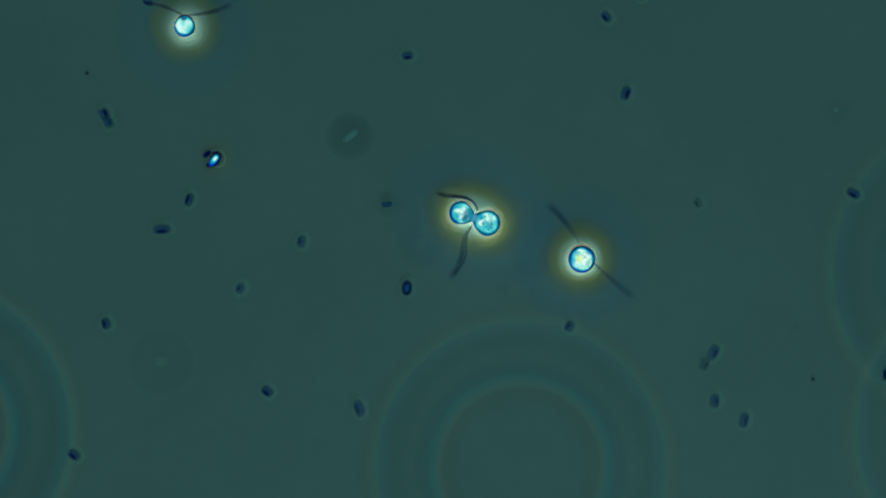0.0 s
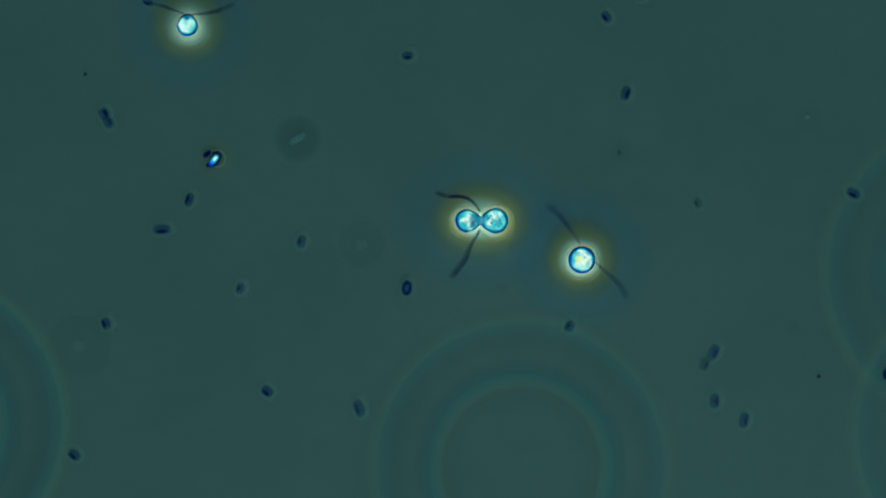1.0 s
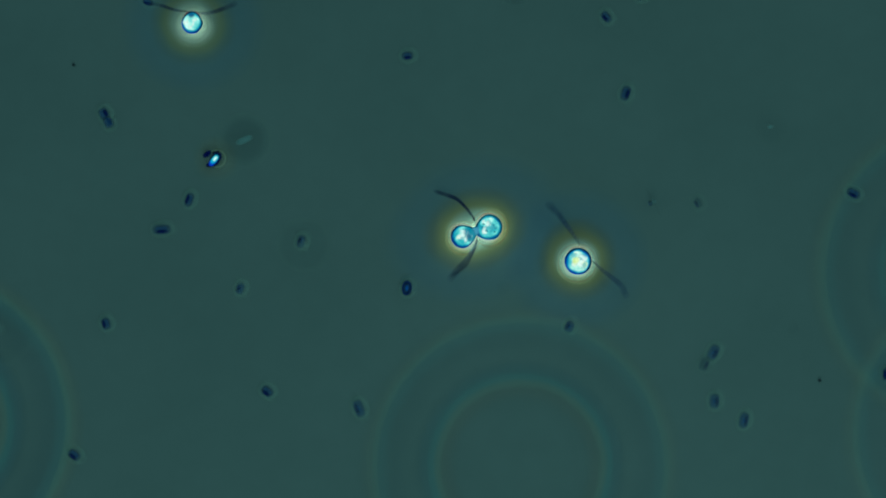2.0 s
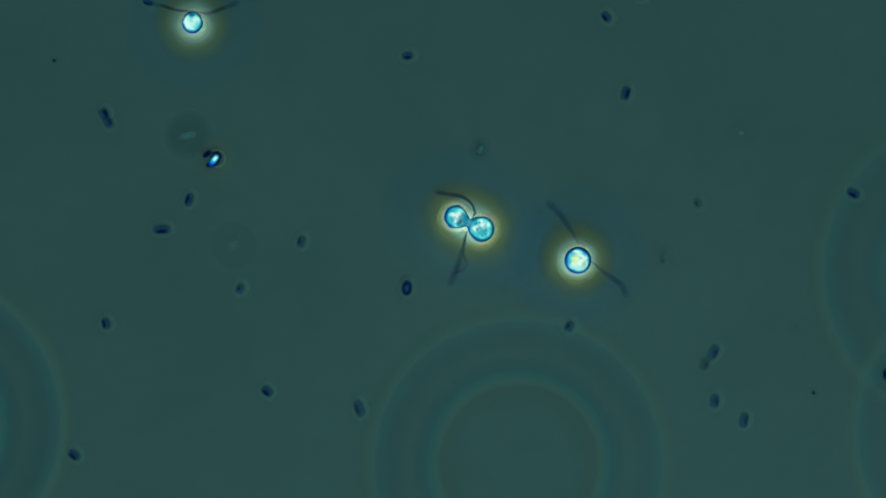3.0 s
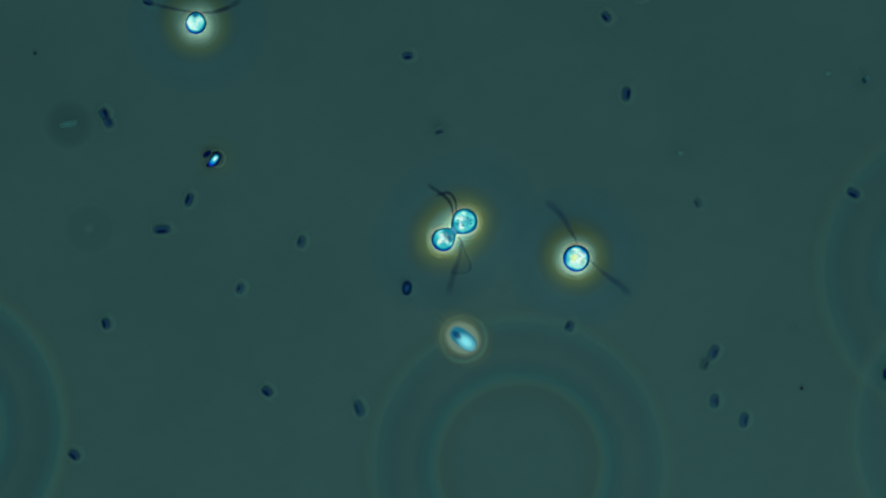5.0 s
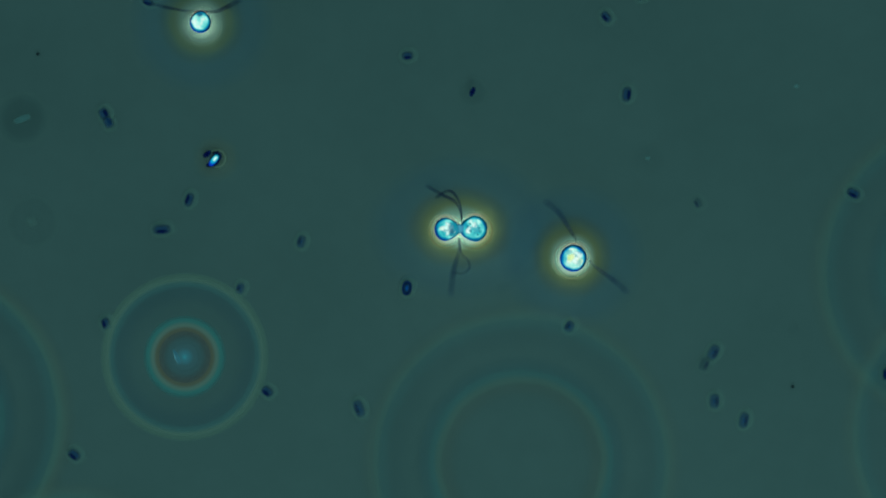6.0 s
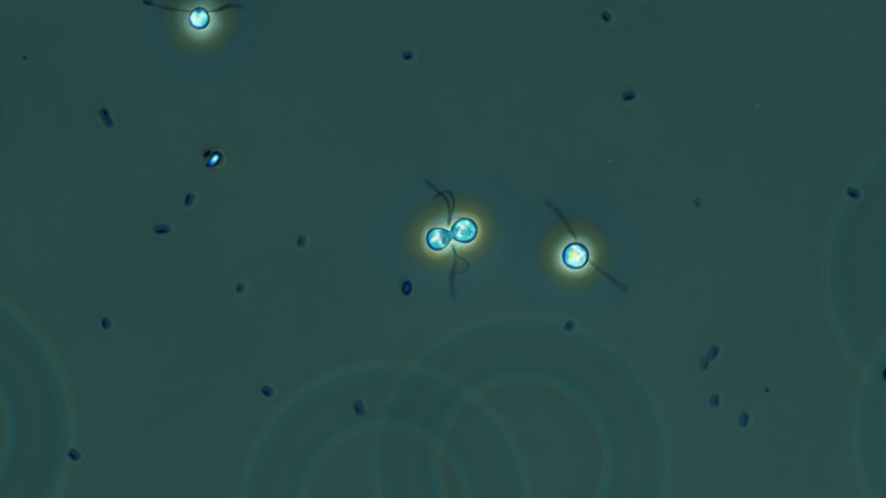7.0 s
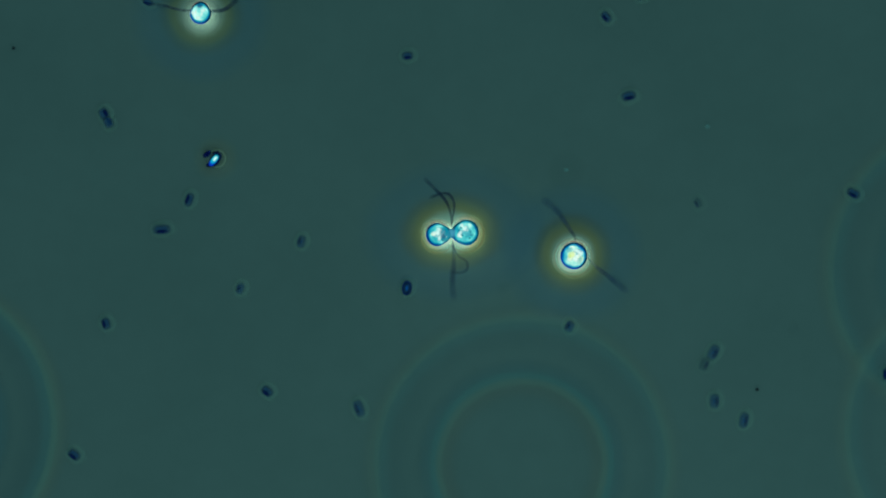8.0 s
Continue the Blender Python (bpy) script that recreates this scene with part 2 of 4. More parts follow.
MAT_CORE_MID = gel("core_mid", [(0.0, (0.01, 0.03, 0.2), 0.52), (0.6, (0.01, 0.04, 0.22), 0.34), (1.0, (0.02, 0.05, 0.2), 0.0)])
MAT_CORE_RIM = matte("rim_navy", (0.015, 0.06, 0.24), (0.03, 0.09, 0.32), 60)
MAT_BLUE_MIDDLE = gel("middle_blue", [(0.0, (0.03, 0.30, 0.95), 0.9), (0.6, (0.03, 0.26, 0.85), 0.8), (1.0, (0.03, 0.15, 0.5), 0.0)])
MAT_PALE_HALO = gel("pale_halo_gel", [(0.0, PALE, 0.0), (0.48, (0.75, 1.0, 0.86), 0.28), (0.62, (0.75, 1.0, 0.84), 0.31), (0.80, (0.75, 0.98, 0.82), 0.11), (1.0, PALE, 0.0)], 0.10, 3, 2.2)
MAT_FAINT_HALO = gel("faint_halo_gel", [(0.0, PALE, 0.0), (0.50, (0.75, 1.0, 0.86), 0.11), (0.64, (0.75, 1.0, 0.84), 0.12), (0.82, (0.75, 0.98, 0.82), 0.04), (1.0, PALE, 0.0)], 0.10, 3, 2.2)
MAT_DOT = gel("speck_black", [(0.0, (0.03, 0.04, 0.06), 0.60), (0.5, (0.04, 0.05, 0.07), 0.45), (1.0, (0.1, 0.2, 0.2), 0.0)])
RING_OUT = [(0.0, PALE, 0.0), (0.66, (0.12, 0.25, 0.32), 0.02), (0.78, (0.08, 0.25, 0.38), 0.085), (0.85, (0.26, 0.80, 0.88), 0.15), (0.89, (0.72, 1.0, 0.78), 0.28), (0.925, (0.95, 0.92, 0.66), 0.17), (0.96, (0.9, 0.7, 0.5), 0.06), (1.0, PALE, 0.0)]
RING_IN = [(0.0, PALE, 0.0), (0.56, (0.4, 0.36, 0.32), 0.01), (0.70, (0.78, 0.54, 0.38), 0.13), (0.765, (0.82, 0.95, 0.70), 0.23), (0.82, (0.28, 0.90, 0.90), 0.24), (0.90, (0.10, 0.46, 0.66), 0.12), (1.0, (0.12, 0.3, 0.38), 0.0)]


def ring_films(k, inner=0.0):
    """The outer and inner film of a blurred ring, k (inner) times as dense."""
    return [gel(name, [(p, c, a * q) for p, c, a in stops], 0.03, 5) for name, stops, q in (("ring_outer_film", RING_OUT, k), ("ring_inner_film", RING_IN, inner or k))]


RING_FILMS = ring_films(1.0)
RING_FILMS_THIN = ring_films(0.66)


# ---------------------------------------------------------------- shapes
def ball(rx, ry, rz, seg=32, rings=20, warp=0.0, seed=0.0):
    bm = bmesh.new()
    bmesh.ops.create_uvsphere(bm, u_segments=seg, v_segments=rings, radius=1.0)
    for v in bm.verts:
        k = 1.0
        if warp:
            k += warp * noise.noise(v.co * 1.6 + Vector((seed, seed * 2, 0)))
        v.co = Vector((v.co.x * rx * k, v.co.y * ry * k, v.co.z * rz * k))
    return bm


def cap(rx, ry, rz, seed=0.0):
    """The upper half of an uneven grain."""
    bm = ball(rx, ry, rz, 16, 10, 0.35, seed)
    bmesh.ops.bisect_plane(bm, geom=bm.verts[:] + bm.edges[:] + bm.faces[:], plane_co=(0, 0, 0), plane_no=(0, 0, -1), clear_outer=True)
    return bm


def capsule(length, width, height, waist=0.0, bend=0.0, seg=20, rings=14, shell=False):
    """A rod along x with round ends, a waist and a slight bend."""
    bm = bmesh.new()
    bmesh.ops.create_uvsphere(bm, u_segments=rings + 6, v_segments=seg, radius=1.0, matrix=pose(0, 0, 0, 0, 90, 0))
    half = length / 2
    for v in bm.verts:
        x = v.co.x
        flat = (1 - abs(x) ** 3.2) ** 0.5 if abs(x) < 1 else 0.0
        r = math.hypot(v.co.y, v.co.z)
        k = flat / r if r > 1e-6 else 0.0
        k *= 1 - waist * math.exp(-(x / 0.28) ** 2)
        v.co = Vector((x * half, v.co.y * k * width / 2 + bend * length * (x * x - 0.4), v.co.z * k * height / 2))
    if shell:
        bmesh.ops.bisect_plane(bm, geom=bm.verts[:] + bm.edges[:] + bm.faces[:], plane_co=(0, 0, 0), plane_no=(0, 0, -1), clear_outer=True)
    return bm


def dome(radius, height, hole=0.0, turns=64, steps=12):
    """A low lens (or, with a hole, a low ring) with its rim on the plane z = 0."""
    bm = bmesh.new()
    rows = []
    for i in range(steps + 1):
        f = hole + (1 - hole) * i / steps
        s = (f - hole) / (1 - hole)
        z = height * (4 * s * (1 - s) if hole else 1 - s * s)
        rows.append([bm.verts.new((radius * f * math.cos(a), radius * f * math.sin(a), z))
                     for a in (2 * math.pi * j / turns for j in range(turns))] if f > 0 else [bm.verts.new((0, 0, z))])
    for a, b in zip(rows, rows[1:]):
        for j in range(turns):
            k = (j + 1) % turns
            bm.faces.new([a[0], b[j], b[k]] if len(a) == 1 else [a[j], b[j], b[k], a[k]])
    return bm


def hoop(radius, tube, squash=1.0, turns=48, sides=10, stretch=1.0):
    bm = bmesh.new()
    ring = []
    for j in range(turns):
        a = 2 * math.pi * j / turns
        ring.append([bm.verts.new(((radius + tube * math.cos(b)) * math.cos(a), (radius + tube * math.cos(b)) * math.sin(a) * stretch, tube * squash * math.sin(b)))
                     for b in (2 * math.pi * i / sides for i in range(sides))])
    for j in range(turns):
        for i in range(sides):
            bm.faces.new([ring[j][i], ring[(j + 1) % turns][i], ring[(j + 1) % turns][(i + 1) % sides], ring[j][(i + 1) % sides]])
    return bm


def arc(radius, tube, start, end, steps=28, sides=6):
    """A thin tube along part of a circle, tapering at both ends."""
    bm = bmesh.new()
    rows = []
    for j in range(steps + 1):
        f = j / steps
        a = radians(start + (end - start) * f)
        w = tube * (0.15 + 0.85 * math.sin(math.pi * f))
        rows.append([bm.verts.new(((radius + w * math.cos(b)) * math.cos(a), (radius + w * math.cos(b)) * math.sin(a), w * math.sin(b))) for b in (2 * math.pi * i / sides for i in range(sides))])
    for a, b in zip(rows, rows[1:]):
        for i in range(sides):
            bm.faces.new([a[i], b[i], b[(i + 1) % sides], a[(i + 1) % sides]])
    bm.faces.new(rows[0])
    bm.faces.new(rows[-1][::-1])
    return bm


# ---------------------------------------------------------------- the slide
def slide():
    bm = bmesh.new()
    bmesh.ops.create_cube(bm, size=1.0)
    bmesh.ops.scale(bm, vec=(30, 22, 0.4), verts=bm.verts)
    bmesh.ops.translate(bm, vec=(0, 0, -0.2), verts=bm.verts)
    bmesh.ops.bevel(bm, geom=bm.edges[:], offset=0.04, segments=2, affect="EDGES")
    tagged(part("ground", bm, MAT_SLIDE, smooth=False), "dim blue-green wet glass microscope slide", "microscope slide", kind="structure")


slide()


# ---------------------------------------------------------------- bacteria
def bacterium(u, v, length, width, turn, tone="navy", waist=0.12, side=1, label="", core=True):
    L, W = length * TICK, width * TICK
    body_mat = {"navy": MAT_ROD, "mid": MAT_ROD_MID, "faint": MAT_ROD_FAINT}[tone]
    words = {"navy": "dark navy blue rod bacterium with a pale edge on the slide",
             "mid": "dull blue oval bacterium with a darker streak on the slide",
             "faint": "faint greyish blue blurred bacterium on the slide"}[tone]
    thing = empty("bacterium", lie(u, v, 0.0, turn), label or words, "bacterium", "bacteria on the slide")
    part("body", capsule(L * 1.20, W * 1.22, W * 0.5, waist, 0.05 * side, shell=True), body_mat, thing, m=pose(0, 0, W * 0.25 + 0.006))
    if core:
        part("dark_streak", capsule(L * 0.84, W * 0.52, W * 0.3, waist, 0.06 * side, 14, 10, True),
             MAT_CORE if tone == "navy" else MAT_CORE_MID, thing, "blackish blue streak", m=pose(0, side * W * 0.22, W * 0.5 + 0.004))
    # light halo painted as a pale disc, shifted towards its brighter side
    coat = dome(0.5, W * 0.12, turns=32, steps=5)
    bmesh.ops.scale(coat, vec=(L * 1.25 + 20 * TICK, W * 1.25 + 20 * TICK, 1), verts=coat.verts)
    lean = pose(0, 0, 0, 0, 0, -turn) @ Vector((2.2 * TICK, 1.2 * TICK, 0.004))
    part("coat", coat, MAT_FAINT_HALO if tone == "faint" else MAT_PALE_HALO, thing, "pale translucent halo painted round the body", m=Matrix.Translation(lean))
    return thing


BACTERIA = [
    (335, 354, 24, 14, 72, "navy", 1), (287, 407, 30, 16, 3, "navy", -1), (533, 428, 21, 14, 75, "mid", 1), (425, 511, 19, 13, 70, "mid", 1),
    (188, 573, 20, 15, 105, "navy", 1), (473, 693, 21, 16, 140, "navy", 1), (635, 723, 30, 17, 110, "mid", 1), (132, 805, 22, 16, 140, "navy", 1),
    (721, 100, 19, 14, 5, "navy", -1), (1072, 31, 20, 14, 130, "navy", 1), (1509, 343, 24, 15, 153, "navy", 1),
    (1234, 360, 17, 13, 120, "faint", 1), (1007, 578, 19, 16, 65, "mid", 1), (1264, 710, 24, 17, 85, "mid", -1), (1316, 744, 27, 16, 78, "mid", -1),
    (1568, 663, 22, 15, 90, "navy", 1), (1135, -6, 18, 13, 20, "mid", 1),
]
for u, v, a, b, turn, tone, side in BACTERIA:
    bacterium(u, v, a, b, turn, tone, side=side)
twin = bacterium(185, 202, 20, 16, 117, "navy", 0.0, -1, "dark navy dumbbell-shaped dividing bacterium on the slide")
part("second_lobe", capsule(24 * TICK, 19 * TICK, 8 * TICK, 0.0, 0.0, shell=True), MAT_ROD, twin, m=pose(-17 * TICK, 0, 0.02))
part("dark_streak", capsule(17 * TICK, 9 * TICK, 4 * TICK, 0.0, 0.0, shell=True), MAT_CORE, twin, m=pose(-17 * TICK, -2 * TICK, 0.024))
bacterium(262, 5, 19, 11, 160, "navy", 0.1, 1, "dark bacterium stuck to the tip of a flagellum")
bacterium(1262, 624, 27, 17, 62, "mid", 0.1, -1, "dull blue bacterium touching its twin on the slide")
bacterium(1246, 645, 22, 16, 65, "faint", 0.1, -1, "paler blue bacterium touching its twin on the slide")
plump = bacterium(720, 510, 24, 16, 84, "navy", 0.0, 1, "plump dark-rimmed bacterium with a vivid blue middle", core=False)
part("dark_rim", hoop(7.2 * TICK, 1.9 * TICK, 0.5, 32, 8, 1.0), MAT_CORE_RIM, plump, "blackish blue rim", pose(0, 0, 0.030) @ Matrix.Diagonal((1.45, 0.95, 1, 1)))
part("blue_middle", ball(7 * TICK, 4 * TICK, 2 * TICK, 16, 10), MAT_BLUE_MIDDLE, plump, "vivid blue middle", pose(0, 0, 0.036))
turning_rod = bacterium(1107, 166, 25, 16, 70, "navy", side=-1, label="dark navy rod bacterium that swings round on the slide")


def crystal():
    thing = empty("debris_grain", lie(380, 282, 0.0), "bright white-cyan glinting grain with dark navy fragments", "debris grain")
    part("fragment", capsule(35 * TICK, 20 * TICK, 8 * TICK, 0.0, 0.05), MAT_CORE, thing, "blackish navy shell", m=pose(1 * TICK, -1 * TICK, 0.02, 0, 0, 52))
    part("fragment", capsule(20 * TICK, 12 * TICK, 7 * TICK, 0.25, 0.05), MAT_CORE, thing, "navy two-lobed fragment", m=pose(-13 * TICK, 9 * TICK, 0.02, 0, 0, 38))
    part("fragment", capsule(15 * TICK, 9 * TICK, 7 * TICK, 0.1), MAT_CORE, thing, "blackish navy fragment", m=pose(-9 * TICK, -10 * TICK, 0.02, 0, 0, 25))
    part("fragment", capsule(16 * TICK, 6 * TICK, 5 * TICK, 0.0, 0.16), MAT_CORE_MID, thing, "navy sliver", m=pose(2 * TICK, 12 * TICK, 0.022, 0, 0, 12))
    # gleams and glint painted as self-lit blobs
    part("blue_gleam", ball(11 * TICK, 5.6 * TICK, 2 * TICK, 20, 12, 0.15), soft_bright("gleam_blue", (0.002, 0.05, 0.50), 1.0), thing, "blue gleam", m=pose(-1.5 * TICK, -4.5 * TICK, 0.034, 0, 0, 50))
    part("cyan_gleam", ball(11 * TICK, 5.4 * TICK, 3 * TICK, 20, 12, 0.15), soft_bright("gleam_cyan", (0.005, 0.50, 0.62), 1.0), thing, "cyan gleam", m=pose(1.5 * TICK, -0.5 * TICK, 0.040, 0, 0, 50))
    part("glint", ball(6.4 * TICK, 3.0 * TICK, 4 * TICK, 20, 12, 0.15), soft_bright("glint_white", (0.60, 1.0, 0.92), 1.0), thing, "glinting white core", m=pose(2.6 * TICK, 0.4 * TICK, 0.047, 0, 0, 50))
    # warm and pale green halo light painted as discs round the grain
    part("warm_coat", dome(50 * TICK, 0.006, turns=40, steps=6), gel("warm_coat", [(0.0, (1.0, 0.85, 0.5), 0.34), (0.5, (0.95, 0.75, 0.45), 0.17), (1.0, PALE, 0.0)]), thing, "faint brownish halo painted round the grain", m=pose(3 * TICK, 0, 0.003))
    coat = dome(20 * TICK, 0.006, turns=40, steps=6)
    part("coat", coat, gel("grain_halo", [(0.0, PALE, 0.0), (0.55, (0.8, 1.0, 0.8), 0.16), (0.76, (0.9, 1.0, 0.78), 0.62), (1.0, PALE, 0.0)], 0.10, 3), thing, "pale green halo painted round the grain", m=pose(4 * TICK, 1 * TICK, 0.004))


# the same painted light halo round the second lobe
twin_halo = dome(0.5, 0.005, turns=32, steps=5)
bmesh.ops.scale(twin_halo, vec=(46 * TICK, 36 * TICK, 1), verts=twin_halo.verts)
part("coat", twin_halo, MAT_PALE_HALO, twin, "pale translucent halo painted round the body", pose(-16 * TICK, 0, 0.002))
crystal()


# ---------------------------------------------------------------- green algae
def granules(body, R, count, seed, mats, spread=0.72, s0=0.16, s1=0.32):
    rnd = random.Random(seed)
    for i in range(count):
        a, f = rnd.uniform(0, 2 * math.pi), spread * math.sqrt(rnd.random())
        x, y = R * f * math.cos(a), R * f * math.sin(a)
        s = rnd.uniform(s0, s1) * R
        z = 0.95 * math.sqrt(max(R * R - x * x - y * y, 0)) - s * 0.10 + 0.002
        part("granule", cap(s * rnd.uniform(0.9, 1.6), s * rnd.uniform(0.6, 1.0), s * 0.35, seed + i), mats[i % len(mats)], body,
             m=pose(x, y, z, math.degrees(-y / R * 0.9), math.degrees(x / R * 0.9), rnd.uniform(0, 180)))


def shape_cell(bm, R, drop, lean):
    """Draw a round cell out to a point: to the far side (lean 0) or along its length (lean 1 or -1)."""
    for v in bm.verts:
        if lean:
            s = max(0.0, lean * v.co.x / R)
            v.co.x *= 1 + drop * s * s
            v.co.y *= 1 - 0.6 * drop * s
        elif drop:
            s = max(0.0, v.co.y / R)
            v.co.y *= 1 + drop * s * s
            v.co.x *= 1 - 0.55 * drop * s


def cell_body(parent, R, material, m, seed, mats, count=9, drop=0.0, name="cell_body", lean=0, wall=MAT_WALL, sizes=(0.72, 0.16, 0.32)):
    """A round cell with a wall; drop draws its far side out to a point."""
    bm = ball(R, R, R * 0.95, 40, 26, 0.035, seed)
    shape_cell(bm, R, drop, lean)
    body = part(name, bm, material, parent, "bright cyan-white granular cell", m)
    granules(body, R, count, seed, mats, *sizes)
    hb = hoop(R * 0.945, R * 0.155, 1.0)
    shape_cell(hb, R, drop, lean)
    # the lens's colour fringe, added as a self-lit reddish arc
    fringe = arc(R * 1.20, R * 0.055, 35, 145)
    part("fringe", fringe, MAT_FRINGE, body, "thin reddish fringe", pose(0, 0, R * 0.05))
    part("cell_wall", hb, wall, body, "dark blue cell wall", pose(0, 0, R * 0.12))
    return body


def flagellum(parent, pieces, length, w0, w1, material):
    """A whip in short rigid pieces, thin at the root, wide at the tip; its pieces are keyed in motions()."""
    L = length * TICK / pieces * 1.55
    made = []
    for i in range(pieces):
        w = (w0 + (w1 - w0) * (i / (pieces - 1)) ** 0.55) * TICK
        made.append(part("flagellum_piece", capsule(L + w * 0.8, w * 1.5, w * 0.7, 0, 0, 10, 8, True), material[min(2, 3 * i // pieces)], parent, "thin grey-blue piece of flagellum" if i == 0 else ""))
    return made


def sheath(parent, radius, m, height=0.010, cream_discs=((0, 39),), long=1.0, halo_mats=None):
    # the cell's halo, painted as cream discs under one amber and bluish disc
    cream, clear = halo_mats or (MAT_HALO_CREAM, MAT_HALO_TINT)
    for x, r in cream_discs:
        part("cream_coat", dome(r * TICK, 0.006), cream, parent, "cream halo painted round the cell", m @ pose(x * TICK, -3 * TICK, -0.004))
    halo_bm = dome(radius * 1.06 * TICK, height)
    bmesh.ops.scale(halo_bm, vec=(long, 1, 1), verts=halo_bm.verts)
    part("sheath", halo_bm, clear, parent, "clear halo disc painted amber within and bluish outside", m @ pose(0, 3 * TICK, 0))


CELL_Z = 0.076
single = empty("alga_cell", lie(1027, 459, 0.0), "round bright yellow-white alga cell with two flagella", "alga", "algae")
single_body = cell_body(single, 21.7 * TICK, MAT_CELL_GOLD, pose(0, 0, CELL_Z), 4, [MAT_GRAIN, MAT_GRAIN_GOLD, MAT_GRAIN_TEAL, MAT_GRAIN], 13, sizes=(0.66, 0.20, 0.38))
part("gold_patch", cap(8 * TICK, 7 * TICK, 2 * TICK, 3), soft_bright("patch_gold", (0.66, 0.86, 0.22), 0.75), single_body, "yellow-green patch", pose(-5 * TICK, 1 * TICK, 20.5 * TICK))
part("blue_spot", cap(5 * TICK, 4 * TICK, 2 * TICK, 6), soft_bright("spot_blue", (0.02, 0.30, 0.55), 0.8), single_body, "small blue spot", pose(11 * TICK, 9 * TICK, 16 * TICK, -25, 30, 0))
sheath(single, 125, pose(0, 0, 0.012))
single_up = flagellum(single, 11, 86, 3.0, 10.5, MAT_FLAG)
single_low = flagellum(single, 11, 92, 2.6, 10.5, MAT_FLAG)

drop = empty("alga_cell", lie(0, 0, 0.0), "pear-shaped bright cyan alga cell with two spread flagella", "alga", "algae")
drop_body = cell_body(drop, 17.1 * TICK, MAT_CELL_DROP, pose(0, 0, CELL_Z), 9, [MAT_GRAIN, MAT_GRAIN], 5, 0.11)
part("apex_spot", cap(7 * TICK, 6 * TICK, 3 * TICK, 2), MAT_SHADE, drop_body, "dark blue spot at the apex", pose(0, 12 * TICK, 14 * TICK, -30, 0, 0))
sheath(drop_body, 124, pose(0, 0, 0.014 - CELL_Z), cream_discs=((0, 38),), halo_mats=(MAT_HALO_CREAM_THIN, MAT_HALO_TINT_PALE))
drop_left = flagellum(drop, 10, 74, 3.5, 6, MAT_FLAG_DARK)
drop_right = flagellum(drop, 10, 74, 3.5, 8, MAT_FLAG_DARK)

pair = empty("dividing_alga", lie(784, 441, 0.0), "two joined bright cyan algae with four curling flagella", "alga", "algae")
PAIR_HALF = 25.0 * TICK
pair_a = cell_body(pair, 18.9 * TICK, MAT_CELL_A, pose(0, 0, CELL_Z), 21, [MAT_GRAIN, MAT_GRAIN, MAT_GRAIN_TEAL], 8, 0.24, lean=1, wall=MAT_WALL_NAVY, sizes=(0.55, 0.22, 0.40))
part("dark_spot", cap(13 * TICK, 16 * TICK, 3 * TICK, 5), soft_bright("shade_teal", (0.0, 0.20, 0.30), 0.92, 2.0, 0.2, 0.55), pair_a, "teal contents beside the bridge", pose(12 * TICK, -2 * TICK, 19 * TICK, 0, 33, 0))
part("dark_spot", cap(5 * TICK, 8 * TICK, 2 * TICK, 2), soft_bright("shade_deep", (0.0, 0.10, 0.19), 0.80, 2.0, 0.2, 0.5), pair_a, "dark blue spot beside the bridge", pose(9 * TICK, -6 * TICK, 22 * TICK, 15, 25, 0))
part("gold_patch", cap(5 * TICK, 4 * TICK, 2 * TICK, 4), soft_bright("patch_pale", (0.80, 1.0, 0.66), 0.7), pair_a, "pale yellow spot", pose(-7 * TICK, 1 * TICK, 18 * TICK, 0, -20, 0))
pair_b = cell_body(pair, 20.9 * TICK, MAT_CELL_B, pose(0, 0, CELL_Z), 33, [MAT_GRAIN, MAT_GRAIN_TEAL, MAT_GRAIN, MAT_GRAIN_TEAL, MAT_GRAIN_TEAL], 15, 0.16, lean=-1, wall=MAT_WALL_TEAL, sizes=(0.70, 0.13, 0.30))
granules(pair_b, 20.9 * TICK, 8, 51, [soft_bright("grain_deep", (0.01, 0.20, 0.28), 0.75)], 0.62, 0.08, 0.15)
bridge_bm = capsule(34 * TICK, 20 * TICK, 16 * TICK, 0.20)
pair_bridge = part("bridge", bridge_bm, MAT_NECK, pair, "pale blue bridge between the two cells", pose(0, 0, CELL_Z))
part("bridge_band", cap(12 * TICK, 9 * TICK, 4 * TICK, 8), soft_bright("bridge_pale", (0.06, 0.32, 0.46), 0.8, 2.4), pair_bridge, "pale blue middle of the bridge", pose(0, 0, 7.5 * TICK))
sheath(pair_bridge, 125, pose(0, 0, 0.016 - CELL_Z), cream_discs=((-24.6, 34), (24.6, 37)), long=1.28)
pair_up_1 = flagellum(pair, 14, 105, 3.0, 6.0, MAT_FLAG_DARK)
pair_up_2 = flagellum(pair, 14, 105, 3.0, 5.0, MAT_FLAG_DARK)
pair_low_1 = flagellum(pair, 14, 115, 3.0, 11.0, MAT_FLAG_LOW)
pair_low_2 = flagellum(pair, 14, 115, 3.0, 5.0, MAT_FLAG_LOW)


# ---------------------------------------------------------------- drifting blurred bodies
def ring_body(u, v, radius, z=0.012, films=RING_FILMS, label="huge faint pale green double ring of a blurred particle"):
    thing = empty("blurred_ring", lie(u, v, z), label, "blurred particle", "blurred rings")
    k = (CAM_Z - z) / CAM_Z
    part("outer_band", dome(radius * TICK * k, 0.012, 0.62, 128, 14), films[0], thing, "pale green outer band")
    part("inner_band", dome(radius * 0.66 * TICK * k, 0.010, 0.50, 128, 14), films[1], thing, "blue-green inner band with a brownish edge", pose(0, 0, -0.004))
    return thing


